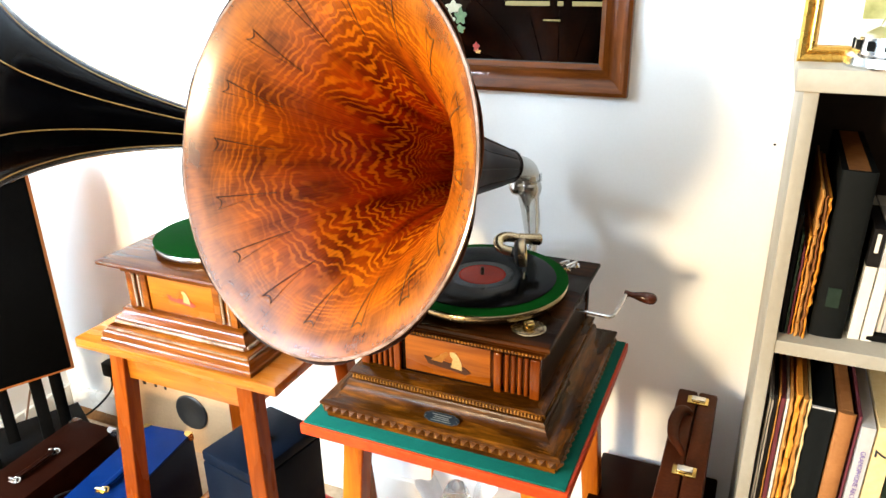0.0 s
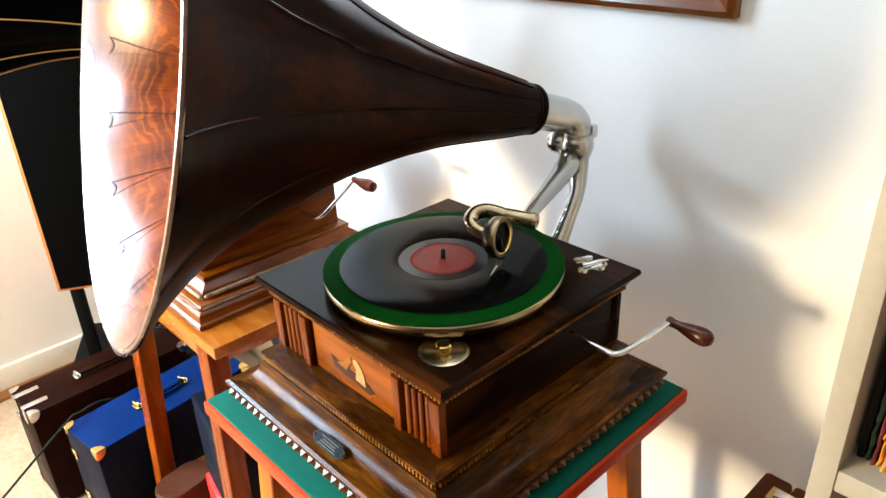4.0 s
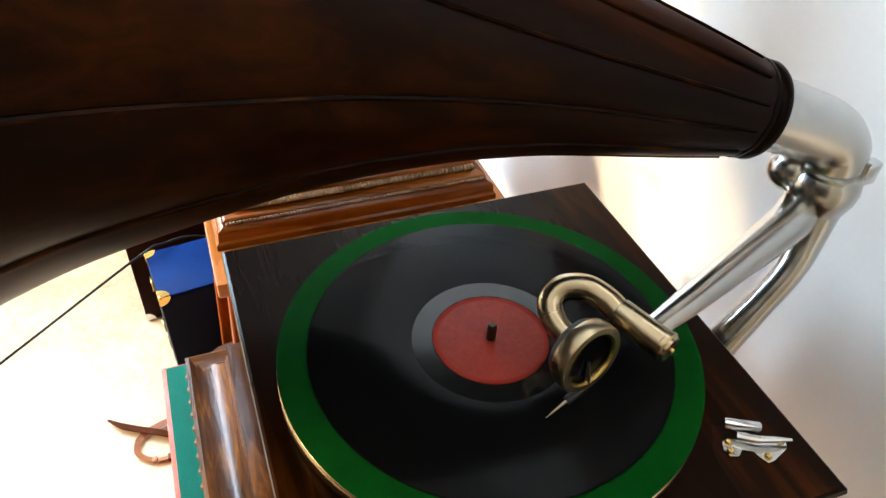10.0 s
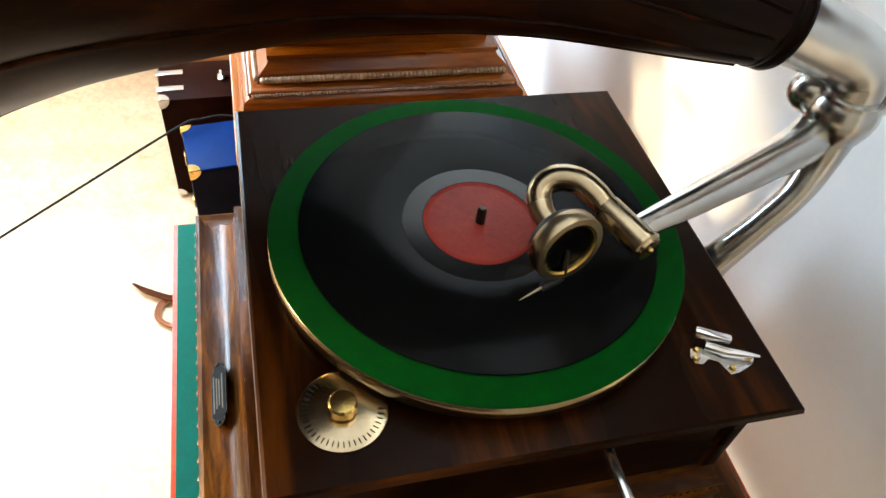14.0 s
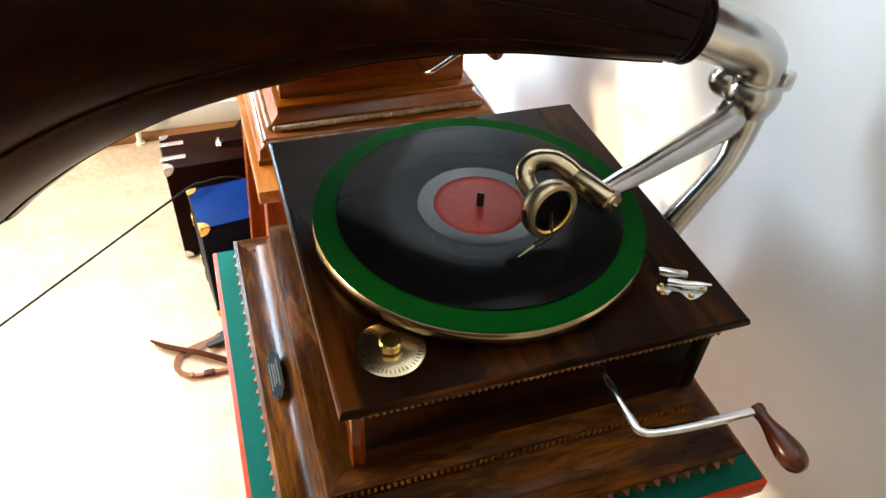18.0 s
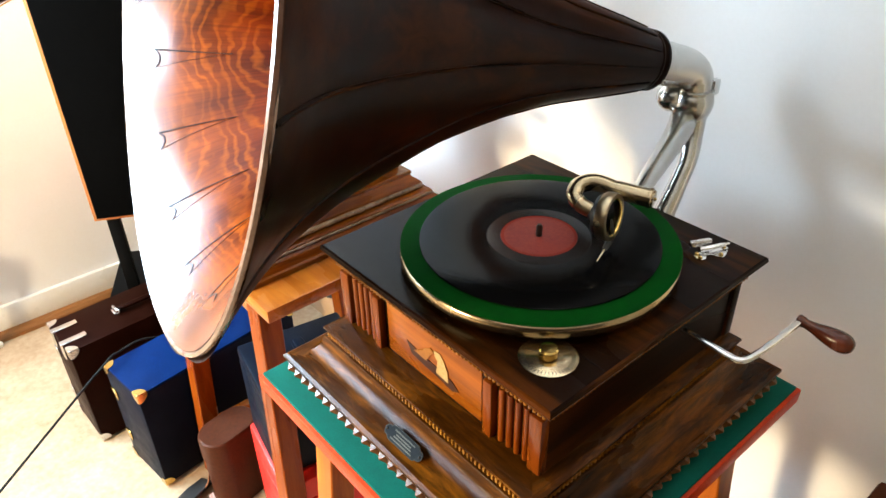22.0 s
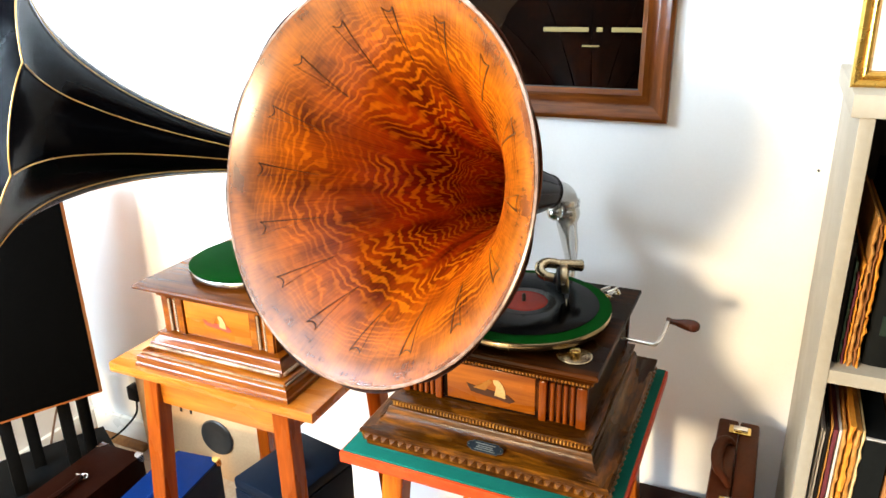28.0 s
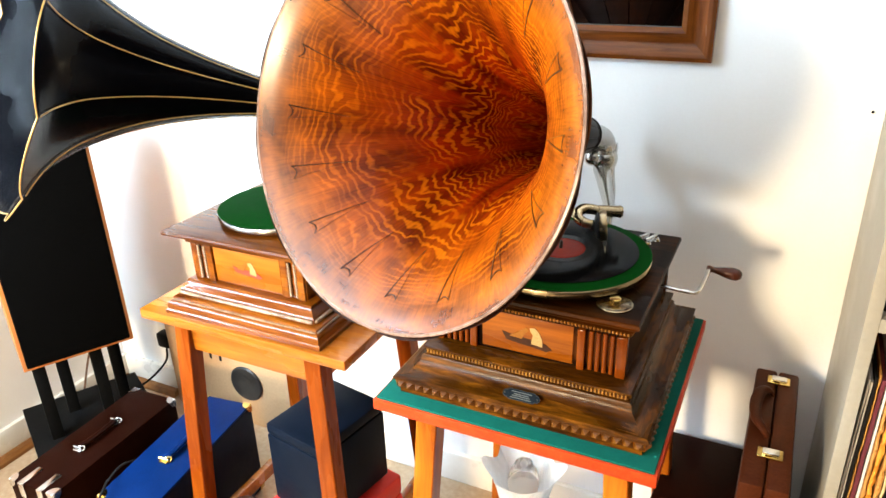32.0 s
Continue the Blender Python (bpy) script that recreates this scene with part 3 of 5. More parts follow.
def trade_picture(parent, x, z, y, w, ground_ink="transfer_dark"):
    """The picture on the front: a small animal-like blot before a horn, as plain shapes."""
    turn = pose(x, y, z, 90, 0, 0)
    bm = bmesh.new()
    prism(bm, [(-0.52 * w, 0.02 * w), (-0.3 * w, -0.03 * w), (0.1 * w, -0.06 * w), (0.4 * w, -0.1 * w), (0.54 * w, -0.2 * w), (0.42 * w, -0.27 * w), (0.1 * w, -0.22 * w), (-0.15 * w, -0.2 * w), (-0.42 * w, -0.16 * w)][::-1], 0, 0.0006, turn)
    ground = part("transfer", bm, ground_ink, parent, "dark ground of a faded picture transfer", smooth=0)
    bm = bmesh.new()
    prism(bm, [(0.1 * w, -0.15 * w), (0.34 * w, -0.18 * w), (0.33 * w, 0.0), (0.26 * w, 0.14 * w), (0.18 * w, 0.22 * w), (0.07 * w, 0.2 * w), (0.08 * w, 0.12 * w), (0.14 * w, 0.06 * w)], 0.0006, 0.0012, turn)
    part("figure", bm, "transfer_cream", ground, smooth=0)
    bm = bmesh.new()
    prism(bm, [(-0.36 * w, -0.06 * w), (0.0, 0.2 * w), (0.06 * w, 0.15 * w), (-0.02 * w, 0.06 * w), (-0.1 * w, -0.08 * w)], 0.0006, 0.0012, turn)
    part("emblem", bm, "transfer_gold", ground, smooth=0)


def gram_oak():
    g = thing("gramophone", "dark carved oak horn gramophone with green turntable", "gramophone", pose(0, 0, TABLE_Z))
    o = TABLE_Z
    base = [(0.208, 0.214, 0.0), (0.208, 0.214, 0.009), (0.2125, 0.217, 0.010), (0.2125, 0.217, 0.026), (0.2175, 0.222, 0.0275), (0.2175, 0.222, 0.032), (0.2135, 0.218, 0.035)]
    for k in range(9):
        a = k / 8 * math.pi / 2
        base.append((0.2135 - 0.033 * math.sin(a), 0.218 - 0.036 * math.sin(a), 0.035 + 0.026 * (1 - math.cos(a)) + 0.0))
    base += [(0.178, 0.180, 0.064), (0.174, 0.176, 0.065), (0.174, 0.176, 0.075), (0.178, 0.180, 0.0765), (0.178, 0.180, 0.0795), (0.170, 0.172, 0.083), (0.163, 0.165, 0.085)]
    part("plinth", rect_loft(bmesh.new(), base, 0.002, -0.002), "oak_carved", g, "worn brown oak plinth with coved sides")
    part("body", rect_loft(bmesh.new(), [(0.163, 0.16, 0.083), (0.163, 0.16, 0.168)], 0.0, 0.010), "oak_dark", g)
    top = [(0.165, 0.162, 0.16), (0.168, 0.164, 0.163), (0.169, 0.166, 0.168), (0.171, 0.168, 0.171), (0.173, 0.17, 0.175), (0.175, 0.172, 0.178), (0.180, 0.178, 0.182), (0.182, 0.180, 0.186), (0.181, 0.179, 0.1905), (0.179, 0.177, 0.192)]
    part("lid", rect_loft(bmesh.new(), top, 0.0, 0.0105), "oak_lid", g, "dark polished oak top board")
    # pyramid teeth round the plinth's foot
    bm = bmesh.new()
    h = 0.0078
    loft(bm, [[(-h, 0, -h), (h, 0, -h), (h, 0, h), (-h, 0, h)], [(-0.001, -0.0085, -0.001), (0.001, -0.0085, -0.001), (0.001, -0.0085, 0.001), (-0.001, -0.0085, 0.001)]], cap0=False)
    tooth = finish("tooth", bm, "oak_tooth", 0)
    for n in range(26):
        u = -0.203 + n * 0.406 / 25
        share("tooth", tooth, g, pose(0.002 + u, -0.002 - 0.2165, 0.0185))
        share("tooth", tooth, g, pose(0.002 + 0.212, -0.002 + u * 1.03, 0.0185, 0, 0, 90))
        share("tooth", tooth, g, pose(0.002 - 0.212, -0.002 + u * 1.03, 0.0185, 0, 0, -90))
    # dentil row above the cove, and rope beads under the lid
    bm, rope = bmesh.new(), bmesh.new()
    for n in range(58):
        u = -0.17 + n * 0.34 / 57
        for m in (pose(0.002 + u, -0.178, 0.070), pose(0.176, -0.002 + u, 0.070, 0, 0, 90), pose(-0.172, -0.002 + u, 0.070, 0, 0, -90)):
            loft(bm, [[m @ Vector(q) for q in ((-0.0022, 0.001, -0.0042), (0.0022, 0.001, -0.0042), (0.0022, 0.001, 0.0042), (-0.0022, 0.001, 0.0042))],
                      [m @ Vector(q) for q in ((-0.0012, -0.003, -0.003), (0.0012, -0.003, -0.003), (0.0012, -0.003, 0.003), (-0.0012, -0.003, 0.003))]], cap0=False)
        for m in (pose(-0.003 + u * 0.98, -0.1545, 0.1655), pose(0.168, 0.0125 + u * 0.95, 0.1655, 0, 0, 90)):
            bmesh.ops.create_icosphere(rope, subdivisions=1, radius=0.0034, matrix=m @ Matrix.Diagonal((0.8, 1, 1, 1)))
    tagged(part("dentil_strip", bm, "oak_bead", g, smooth=0), kind="stuff")
    tagged(part("bead_strip", rope, "oak_bead", g), kind="stuff")
    # front: centre panel between fluted pilasters
    y = -0.150
    part("front_panel", boxed(-0.078, 0.078, y - 0.002, y + 0.004, 0.09, 0.158, 0.001), "oak_panel", g, "glowing orange oak front panel")
    trade_picture(g, 0.0, 0.124, y - 0.0022, 0.082)
    for s in (-1, 1):
        part("frame_post", boxed(s * 0.092 - 0.0065, s * 0.092 + 0.0065, y - 0.009, y + 0.004, 0.086, 0.16, 0.0025), "oak_post", g)
        part("frame_post", boxed(s * 0.1555 - 0.0085, s * 0.1555 + 0.0085, y - 0.008, y + 0.004, 0.086, 0.16, 0.0025), "oak_post", g)
        for n in range(4):
            x = s * (0.1065 + n * 0.0112)
            bm = tubed([(x, y - 0.001, 0.088), (x, y - 0.001, 0.158)], 0.0039, 12)
            part("flute", bm, "oak_post", g)
    for s in (-1, 1):
        part("corner_post", boxed(0.154 if s > 0 else -0.167, 0.167 if s > 0 else -0.154, 0.158, 0.173, 0.085, 0.16, 0.003), "oak_dark", g)
    # dealer's plate on the cove
    plate = pose(0.012, -0.2045, 0.0435, 42, 0, 0)
    bm = bmesh.new()
    out = rounded(0.048, 0.0175, 0.004)
    prism(bm, out, 0.0, 0.0014, plate)
    pl = part("maker_plate", bm, "plate_rim", g, "small oval-ended dark dealer's plate")
    prism(bm := bmesh.new(), rounded(0.0465, 0.016, 0.0035), 0.0014, 0.0018, plate)
    part("plate_face", bm, "plate_dark", pl)
    for s in (-1, 1):
        bm = bmesh.new()
        prism(bm, disc_outline(0.006, 0.006, 20, s * 0.0255, 0), 0, 0.0014, plate)
        part("plate_ear", bm, "plate_rim", pl)
        bm = bmesh.new()
        prism(bm, disc_outline(0.0052, 0.0052, 20, s * 0.0255, 0), 0.0014, 0.0017, plate)
        part("ear_face", bm, "plate_dark", pl)
        part("screw", ball(0.0016, plate @ pose(s * 0.028, 0, 0.0016), 10), "plate_rim", pl)
    for v, w in ((0.0048, 0.034), (0.0012, 0.026), (-0.0018, 0.03), (-0.0052, 0.036)):
        bm = bmesh.new()
        prism(bm, [(-w / 2, v - 0.0008), (w / 2, v - 0.0008), (w / 2, v + 0.0008), (-w / 2, v + 0.0008)], 0.0018, 0.0021, plate)
        part("print_bar", bm, "plate_line", pl, smooth=0)
    # turntable, speed dial, brake
    turntable_on(g, 0.196, 0.1555, "nickel_dull", "felt_green", 0.005, 0.003)
    bm = bmesh.new()
    revolve(bm, [(0.004, 0.184), (0.0285, 0.184), (0.0285, 0.1865), (0.027, 0.187), (0.004, 0.1868)], 48, pose(0.131, -0.117, 0.0075))
    dial = part("speed_dial", bm, "nickel_dull", g, "engraved nickel and brass speed dial")
    bm = bmesh.new()
    revolve(bm, [(0.0075, 0.1868), (0.0075, 0.1885), (0.0092, 0.189), (0.0092, 0.1955), (0.008, 0.197), (0.001, 0.1974)], 28, pose(0.131, -0.117, 0.0075))
    part("knob", bm, "brass", dial)
    ticks = bmesh.new()
    for n in range(30):
        m = pose(0.131, -0.117, 0.1945, 0, 0, -150 + n * 8)
        box_m = [m @ Vector(q) for q in ((0.022, -0.0003, 0), (0.0258, -0.0003, 0), (0.0258, 0.0003, 0), (0.022, 0.0003, 0))]
        loft(ticks, [box_m, [q + Vector((0, 0, 0.0003)) for q in box_m]])
    tagged(part("dial_marks", ticks, "plate_dark", dial, smooth=0), kind="stuff")
    b = pose(0.1335, 0.1475, 0.192, 0, 0, 62)
    bm = bmesh.new()
    prism(bm, [(-0.0205, -0.0005), (-0.0205, -0.0065), (-0.0165, -0.0115), (-0.011, -0.0105), (-0.0075, -0.0045), (0.0, -0.0045), (0.0035, -0.0085), (0.0085, -0.0125), (0.0135, -0.0095), (0.0235, 0.0015), (0.0245, 0.0085), (0.0195, 0.011), (0.0125, 0.0055), (0.0, 0.0015), (-0.0095, 0.0035), (-0.0165, 0.0035)][::-1], 0, 0.0018, b)
    brake = part("brake", bm, "steel", g, "bright steel turntable brake")
    bm = bmesh.new()
    box(bm, -0.021, 0.005, 0.0065, 0.0125, 0.006, 0.014, 0.002)
    bm.transform(b)
    part("brake_shoe", bm, "steel", brake)
    part("brake_lever", tubed([b @ Vector(q) for q in ((-0.011, 0.004, 0.005), (0.002, 0.0015, 0.007), (0.014, 0.0035, 0.007), (0.0265, 0.006, 0.006))], [0.0035, 0.0032, 0.0026, 0.0012], 10), "steel", brake)
    for q in ((-0.0165, 0.0, 0.002), (-0.0165, -0.0075, 0.002), (0.009, -0.0075, 0.002), (0.0205, 0.0065, 0.002)):
        part("screw", ball(0.0028, b @ pose(*q), 10), "brass", brake)
    return g


def crank():
    c = thing("crank_handle", "bent steel winding crank with turned wooden grip", "crank", pose(0.152, 0.062, 0.863))
    o = Vector((0.152, 0.062, 0.863))
    rod = [Vector(p) - o for p in ((0.150, 0.062, 0.864), (0.185, 0.063, 0.862), (0.215, 0.064, 0.860), (0.229, 0.068, 0.8585), (0.234, 0.085, 0.858), (0.237, 0.125, 0.858), (0.238, 0.165, 0.858), (0.2385, 0.173, 0.858))]
    part("rod", tubed(spline(rod, 6), 0.0042, 14, 0.8), "steel", c, "bright bent steel rod")
    bm = bmesh.new()
    m = Matrix.Translation(Vector((0.2335, 0.1745, 0.8585)) - o) @ (Vector((0.062, 0.004, -0.006))).to_track_quat("Z", "Y").to_matrix().to_4x4()
    prof = spline([(0.002, 0, 0), (0.006, 0.001, 0), (0.0065, 0.006, 0), (0.0055, 0.011, 0), (0.0065, 0.02, 0), (0.0095, 0.032, 0), (0.0115, 0.045, 0), (0.0105, 0.055, 0), (0.006, 0.061, 0), (0.001, 0.0625, 0)], 4)
    revolve(bm, [(p.x, p.y) for p in prof], 24, m)
    part("grip", bm, "handle_wood", c, "turned dark red wooden grip")
    return c


def tone_arm():
    a = thing("tone_arm", "nickel plated tone arm with bracket and soundbox", "tone arm", pose(0.033, 0.196, 0.8625))
    o = Vector((0.03, 0.19, 0.86))

    def rel(pts):
        return [Vector(p) - o for p in pts]
    bm = tubed(spline(rel([(0.028, 0.186, 0.86), (0.027, 0.205, 0.888), (0.026, 0.228, 0.923), (0.023, 0.247, 0.951), (0.014, 0.26, 0.976), (0.006, 0.266, 1.004)]), 6), [0.017, 0.0135, 0.0115, 0.0118, 0.0145, 0.019], 20)
    part("bracket", bm, "nickel", a, "curved nickel back bracket")
    ax = rel([(0.004, 0.2655, 0)])[0]
    bm = bmesh.new()
    z = -o.z
    revolve(bm, [(0.012, 0.985 + z), (0.018, 0.99 + z), (0.022, 0.998 + z), (0.0255, 1.008 + z), (0.0265, 1.016 + z), (0.025, 1.024 + z), (0.022, 1.029 + z), (0.0245, 1.0295 + z), (0.0245, 1.0325 + z), (0.022, 1.033 + z)], 36, Matrix.Translation((ax.x, ax.y, 0)))
    part("collar", bm, "nickel", a)
    part("clamp_ball", ball(0.018, Matrix.Translation(rel([(-0.016, 0.249, 1.02)])[0])), "nickel", a)
    part("thumb_screw", boxed(*[v for p in zip(rel([(0.014, 0.277, 1.024)])[0], rel([(0.0245, 0.2905, 1.043)])[0]) for v in p], bevel=0.002), "steel", a)
    # tapering arm down to the soundbox
    bm = tubed(spline(rel([(0.004, 0.266, 1.008), (0.002, 0.258, 0.998), (0.012, 0.235, 0.99), (0.035, 0.168, 0.982), (0.062, 0.092, 0.977), (0.068, 0.076, 0.976)]), 6), [0.019, 0.0175, 0.0165, 0.0125, 0.009, 0.0085], 24)
    part("arm_tube", bm, "nickel", a, "tapered polished nickel tube")
    e0, e1 = Vector((0.047, 0.0665, 0.981)), Vector((0.088, 0.083, 0.979))
    m = Matrix.Translation(e0 - o) @ (e1 - e0).to_track_quat("Z", "Y").to_matrix().to_4x4()
    bm = bmesh.new()
    revolve(bm, [(0.0085, 0), (0.0102, 0.001), (0.0102, 0.036), (0.0112, 0.0365), (0.0112, 0.0395), (0.0095, 0.0405), (0.009, 0.0425), (0.002, 0.043)], 28, m)
    joint = part("joint_sleeve", bm, "nickel_dull", a)
    part("joint_screw", ball(0.002, m @ pose(0, 0, 0.043), 10), "brass", joint)
    goose = spline(rel([(0.047, 0.0665, 0.981), (0.036, 0.062, 0.984), (0.024, 0.053, 0.986), (0.018, 0.039, 0.984), (0.022, 0.028, 0.978), (0.034, 0.026, 0.972), (0.046, 0.029, 0.969)]), 6)
    part("goose_neck", tubed(goose, [0.009, 0.0092, 0.0095, 0.0095, 0.009, 0.0085, 0.008], 20), "nickel_dull", a, "bent nickel goose neck")
    # soundbox
    centre, face = Vector((0.066, 0.034, 0.968)) - o, Vector((0.955, 0.24, 0.10)).normalized()
    m = Matrix.Translation(centre) @ face.to_track_quat("Z", "Y").to_matrix().to_4x4()
    bm = bmesh.new()
    revolve(bm, [(0.0075, -0.022), (0.009, -0.016), (0.016, -0.0145), (0.022, -0.012), (0.0235, -0.009), (0.0235, -0.006)], 40, m)
    sb = part("soundbox", bm, "black_rubber", a, "black rubber backed soundbox with nickel rim")
    bm = bmesh.new()
    revolve(bm, [(0.02, -0.006), (0.0255, -0.0065), (0.0262, -0.004), (0.0262, 0.004), (0.0252, 0.0055), (0.021, 0.0056), (0.0205, 0.004)], 48, m, False, False)
    part("rim", bm, "nickel_dull", sb)
    bm = bmesh.new()
    revolve(bm, [(0.0208, 0.0045), (0.0208, 0.0056), (0.0188, 0.005), (0.0182, 0.003), (0.0186, 0.001)], 48, m, False, False)
    part("inner_ring", bm, "brass", sb)
    bm = bmesh.new()
    revolve(bm, [(0.001, 0.0012), (0.0186, 0.001), (0.0186, 0.0), (0.001, 0.0)], 40, m)
    part("diaphragm", bm, "black_gloss", sb)
    down = m.to_3x3().inverted() @ Vector((0, 0, -1))
    down.z = 0
    down.normalize()
    bar = [m @ (down * 0.003 + Vector((0, 0, 0.0025))), m @ (down * 0.02 + Vector((0, 0, 0.004))), m @ (down * 0.0285 + Vector((0, 0, 0.001)))]
    tip = Vector((0.0785, 0.004, 0.9305)) - o
    bar.append(bar[-1].lerp(tip, 0.45))
    part("stylus_bar", tubed(bar, [0.0012, 0.002, 0.0038, 0.003], 10), "black_rubber", sb)
    part("needle", tubed([bar[-1], bar[-1].lerp(tip, 0.6), tip], [0.0011, 0.0008, 0.0003], 8), "nickel_dull", sb)
    return a


def record_disc():
    r = thing("record", "black shellac record with worn red label", "record", pose(0.005, 0.003, 0.931))
    bm = bmesh.new()
    revolve(bm, [(0.0036, 0), (0.132, 0), (0.1335, 0.0008), (0.1333, 0.0018), (0.1315, 0.0022), (0.0535, 0.0021), (0.0525, 0.0018), (0.0435, 0.0018), (0.043, 0.002), (0.0036, 0.002)], 96)
    part("disc", bm, "record", r)
    bm = bmesh.new()
    revolve(bm, [(0.0036, 0.002), (0.0428, 0.002), (0.0426, 0.00225), (0.0036, 0.00225)], 64)
    lab = part("paper_label", bm, "label_red", r, "worn pinkish red paper label")
    bm = bmesh.new()
    revolve(bm, [(0.0425, 0.00225), (0.0425, 0.0024), (0.0392, 0.0024), (0.0392, 0.00225)], 64, cap0=False, cap1=False)
    part("label_ring", bm, "label_bar", lab)
    bm = bmesh.new()
    revolve(bm, [(0.0432, 0.0018), (0.0432, 0.00235), (0.058, 0.00235), (0.0585, 0.0018)], 72, cap0=False, cap1=False)
    part("run_out_ring", bm, "dead_wax", r, "smooth grey shining run-out ring")
    return r


def axis_frame(base, tip):
    """A pose at base whose z runs towards tip and whose y stays as upright as it can."""
    z = (Vector(tip) - Vector(base)).normalized()
    x = Vector((0, 0, 1)).cross(z).normalized()
    y = z.cross(x)
    m = Matrix((x, y, z)).transposed().to_4x4()
    m.translation = base
    return m


HORN_PROFILE = [(0.0325, 0.022), (0.040, 0.06), (0.0455, 0.09), (0.058, 0.16), (0.068, 0.2), (0.0785, 0.235), (0.103, 0.3), (0.133, 0.36), (0.167, 0.42), (0.197, 0.4615), (0.223, 0.491), (0.245, 0.5115), (0.263, 0.5265), (0.278, 0.5375), (0.287, 0.544)]


def horn_surface(profile, seg, petals, depth, per=5):
    """Radii along the horn, pinched a little at each seam between petals."""
    prof = spline([(r, s, 0) for r, s in profile], per)
    rings = []
    for p in prof:
        ring = []
        for i in range(seg):
            a = 2 * math.pi * i / seg
            d = abs(((a * petals / (2 * math.pi)) % 1.0) - 0.5) * 2
            r = p.x * (1 + depth * (1 - d ** 2.5))
            ring.append(Vector((r * math.cos(a), r * math.sin(a), p.y)))
        rings.append(ring)
    return prof, rings


def uv_horn(me, seg, rows, length):
    lay = me.uv_layers.new(name="veneer")
    for poly in me.polygons:
        ids = [me.loops[k].vertex_index for k in poly.loop_indices]
        cols = [v % seg for v in ids]
        wrap = max(cols) - min(cols) > seg / 2
        for k, v in zip(poly.loop_indices, ids):
            col = v % seg
            if wrap and col < seg / 2:
                col += seg
            lay.data[k].uv = (col / seg * 3.0, (v // seg) / rows * length)


def wooden_horn():
    m = axis_frame((-0.0243, 0.2158, 1.0670), (-0.1450, -0.2940, 1.2128))
    h = thing("gramophone_horn", "large laminated oak gramophone horn with figured veneer inside", "horn", m)
    seg, petals = 144, 12
    prof, rings = horn_surface(HORN_PROFILE, seg, petals, 0.022)
    bm = bmesh.new()
    loft(bm, rings, True, False, False)
    part("outer_veneer", bm, "horn_out", h, "dark brown ribbed outside of the horn", 60)
    inner = [[Vector((q.x * (1 - 0.004 / math.hypot(q.x, q.y)), q.y * (1 - 0.004 / math.hypot(q.x, q.y)), q.z + 0.002)) for q in ring] for ring in
             horn_surface(HORN_PROFILE, seg, petals, 0.0)[1]]
    bm = bmesh.new()
    loft(bm, inner, True, True, False)
    bmesh.ops.recalc_face_normals(bm, faces=bm.faces)
    for f in bm.faces:
        f.normal_flip()
    me = bpy.data.meshes.new("inner_veneer")
    bm.to_mesh(me)
    bm.free()
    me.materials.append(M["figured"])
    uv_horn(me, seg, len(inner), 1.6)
    smooth_by_angle(me, 60)
    ob = new("inner_veneer", me)
    ob.parent = h
    ob["label"] = "glossy orange figured oak inside"
    # rim
    bm = bmesh.new()
    R, Z = HORN_PROFILE[-1]
    revolve(bm, [(R - 0.0042, Z + 0.001), (R - 0.002, Z + 0.0028), (R + 0.0008, Z + 0.002), (R + 0.0014, Z - 0.0008), (R + 0.0002, Z - 0.0025)], 144, Matrix(), False, False)
    part("rim", bm, "rim_wood", h, "rolled rim, coloured pale for the light it catches")
    # seams outside
    for n in range(petals):
        a = 2 * math.pi * n / petals
        pts = []
        for p in prof[2:-3]:
            r = p.x + 0.0006
            pts.append((r * math.cos(a), r * math.sin(a), p.y))
        part("seam", tubed(pts, [0.0014, 0.0016, 0.0018], 6), "oak_dark", h)
    # inlaid darts inside
    fine = spline([(r, s, 0) for r, s in HORN_PROFILE], 12)
    arc = [0.0]
    for p, q in zip(fine, fine[1:]):
        arc.append(arc[-1] + (q - p).length)
    total = arc[-1]

    def on(s, a, lift):
        x = float(np.interp(s, arc, [p.x for p in fine])) - 0.0042
        z = float(np.interp(s, arc, [p.y for p in fine])) + 0.002
        x2 = float(np.interp(s + 0.002, arc, [p.x for p in fine])) - 0.0042
        z2 = float(np.interp(s + 0.002, arc, [p.y for p in fine])) + 0.002
        nx, nz = -(z2 - z), (x2 - x)
        k = math.hypot(nx, nz) or 1
        x, z = x + lift * nx / k, z + lift * nz / k
        return Vector((x * math.cos(a), x * math.sin(a), z))
    darts = 16
    for n in range(darts):
        a0 = 2 * math.pi * n / darts + radians(3.0)
        s1, s0 = total - 0.046, total - 0.142
        half = 0.0098 / 0.235
        for side in (1, -1):
            bm = bmesh.new()
            rings = []
            for k in range(15):
                u = k / 14
                s = s1 + (s0 - s1) * u
                e = a0 + side * half * (1 - u)
                w = (0.0003 if side > 0 else 0.0009) * (1.15 - 0.6 * u) / 0.23
                rings.append([on(s, e - w, 0.0002), on(s, e + w, 0.0002), on(s, e + w, 0.0005), on(s, e - w, 0.0005)])
            loft(bm, rings)
            part("dart_line", bm, "dart_line", h, smooth=0)
        bm = bmesh.new()
        rings = []
        for k in range(9):
            u = k / 8 * 2 - 1
            e = a0 + half * u
            s = s1 - 0.007 * (1 - u * u)
            rings.append([on(s - 0.0013, e, 0.0002), on(s + 0.0009, e, 0.0002), on(s + 0.0009, e, 0.0005), on(s - 0.0013, e, 0.0005)])
        loft(bm, rings)
        part("dart_end", bm, "dart_line", h, smooth=0)
    # ferrule and elbow of nickel
    bm = bmesh.new()
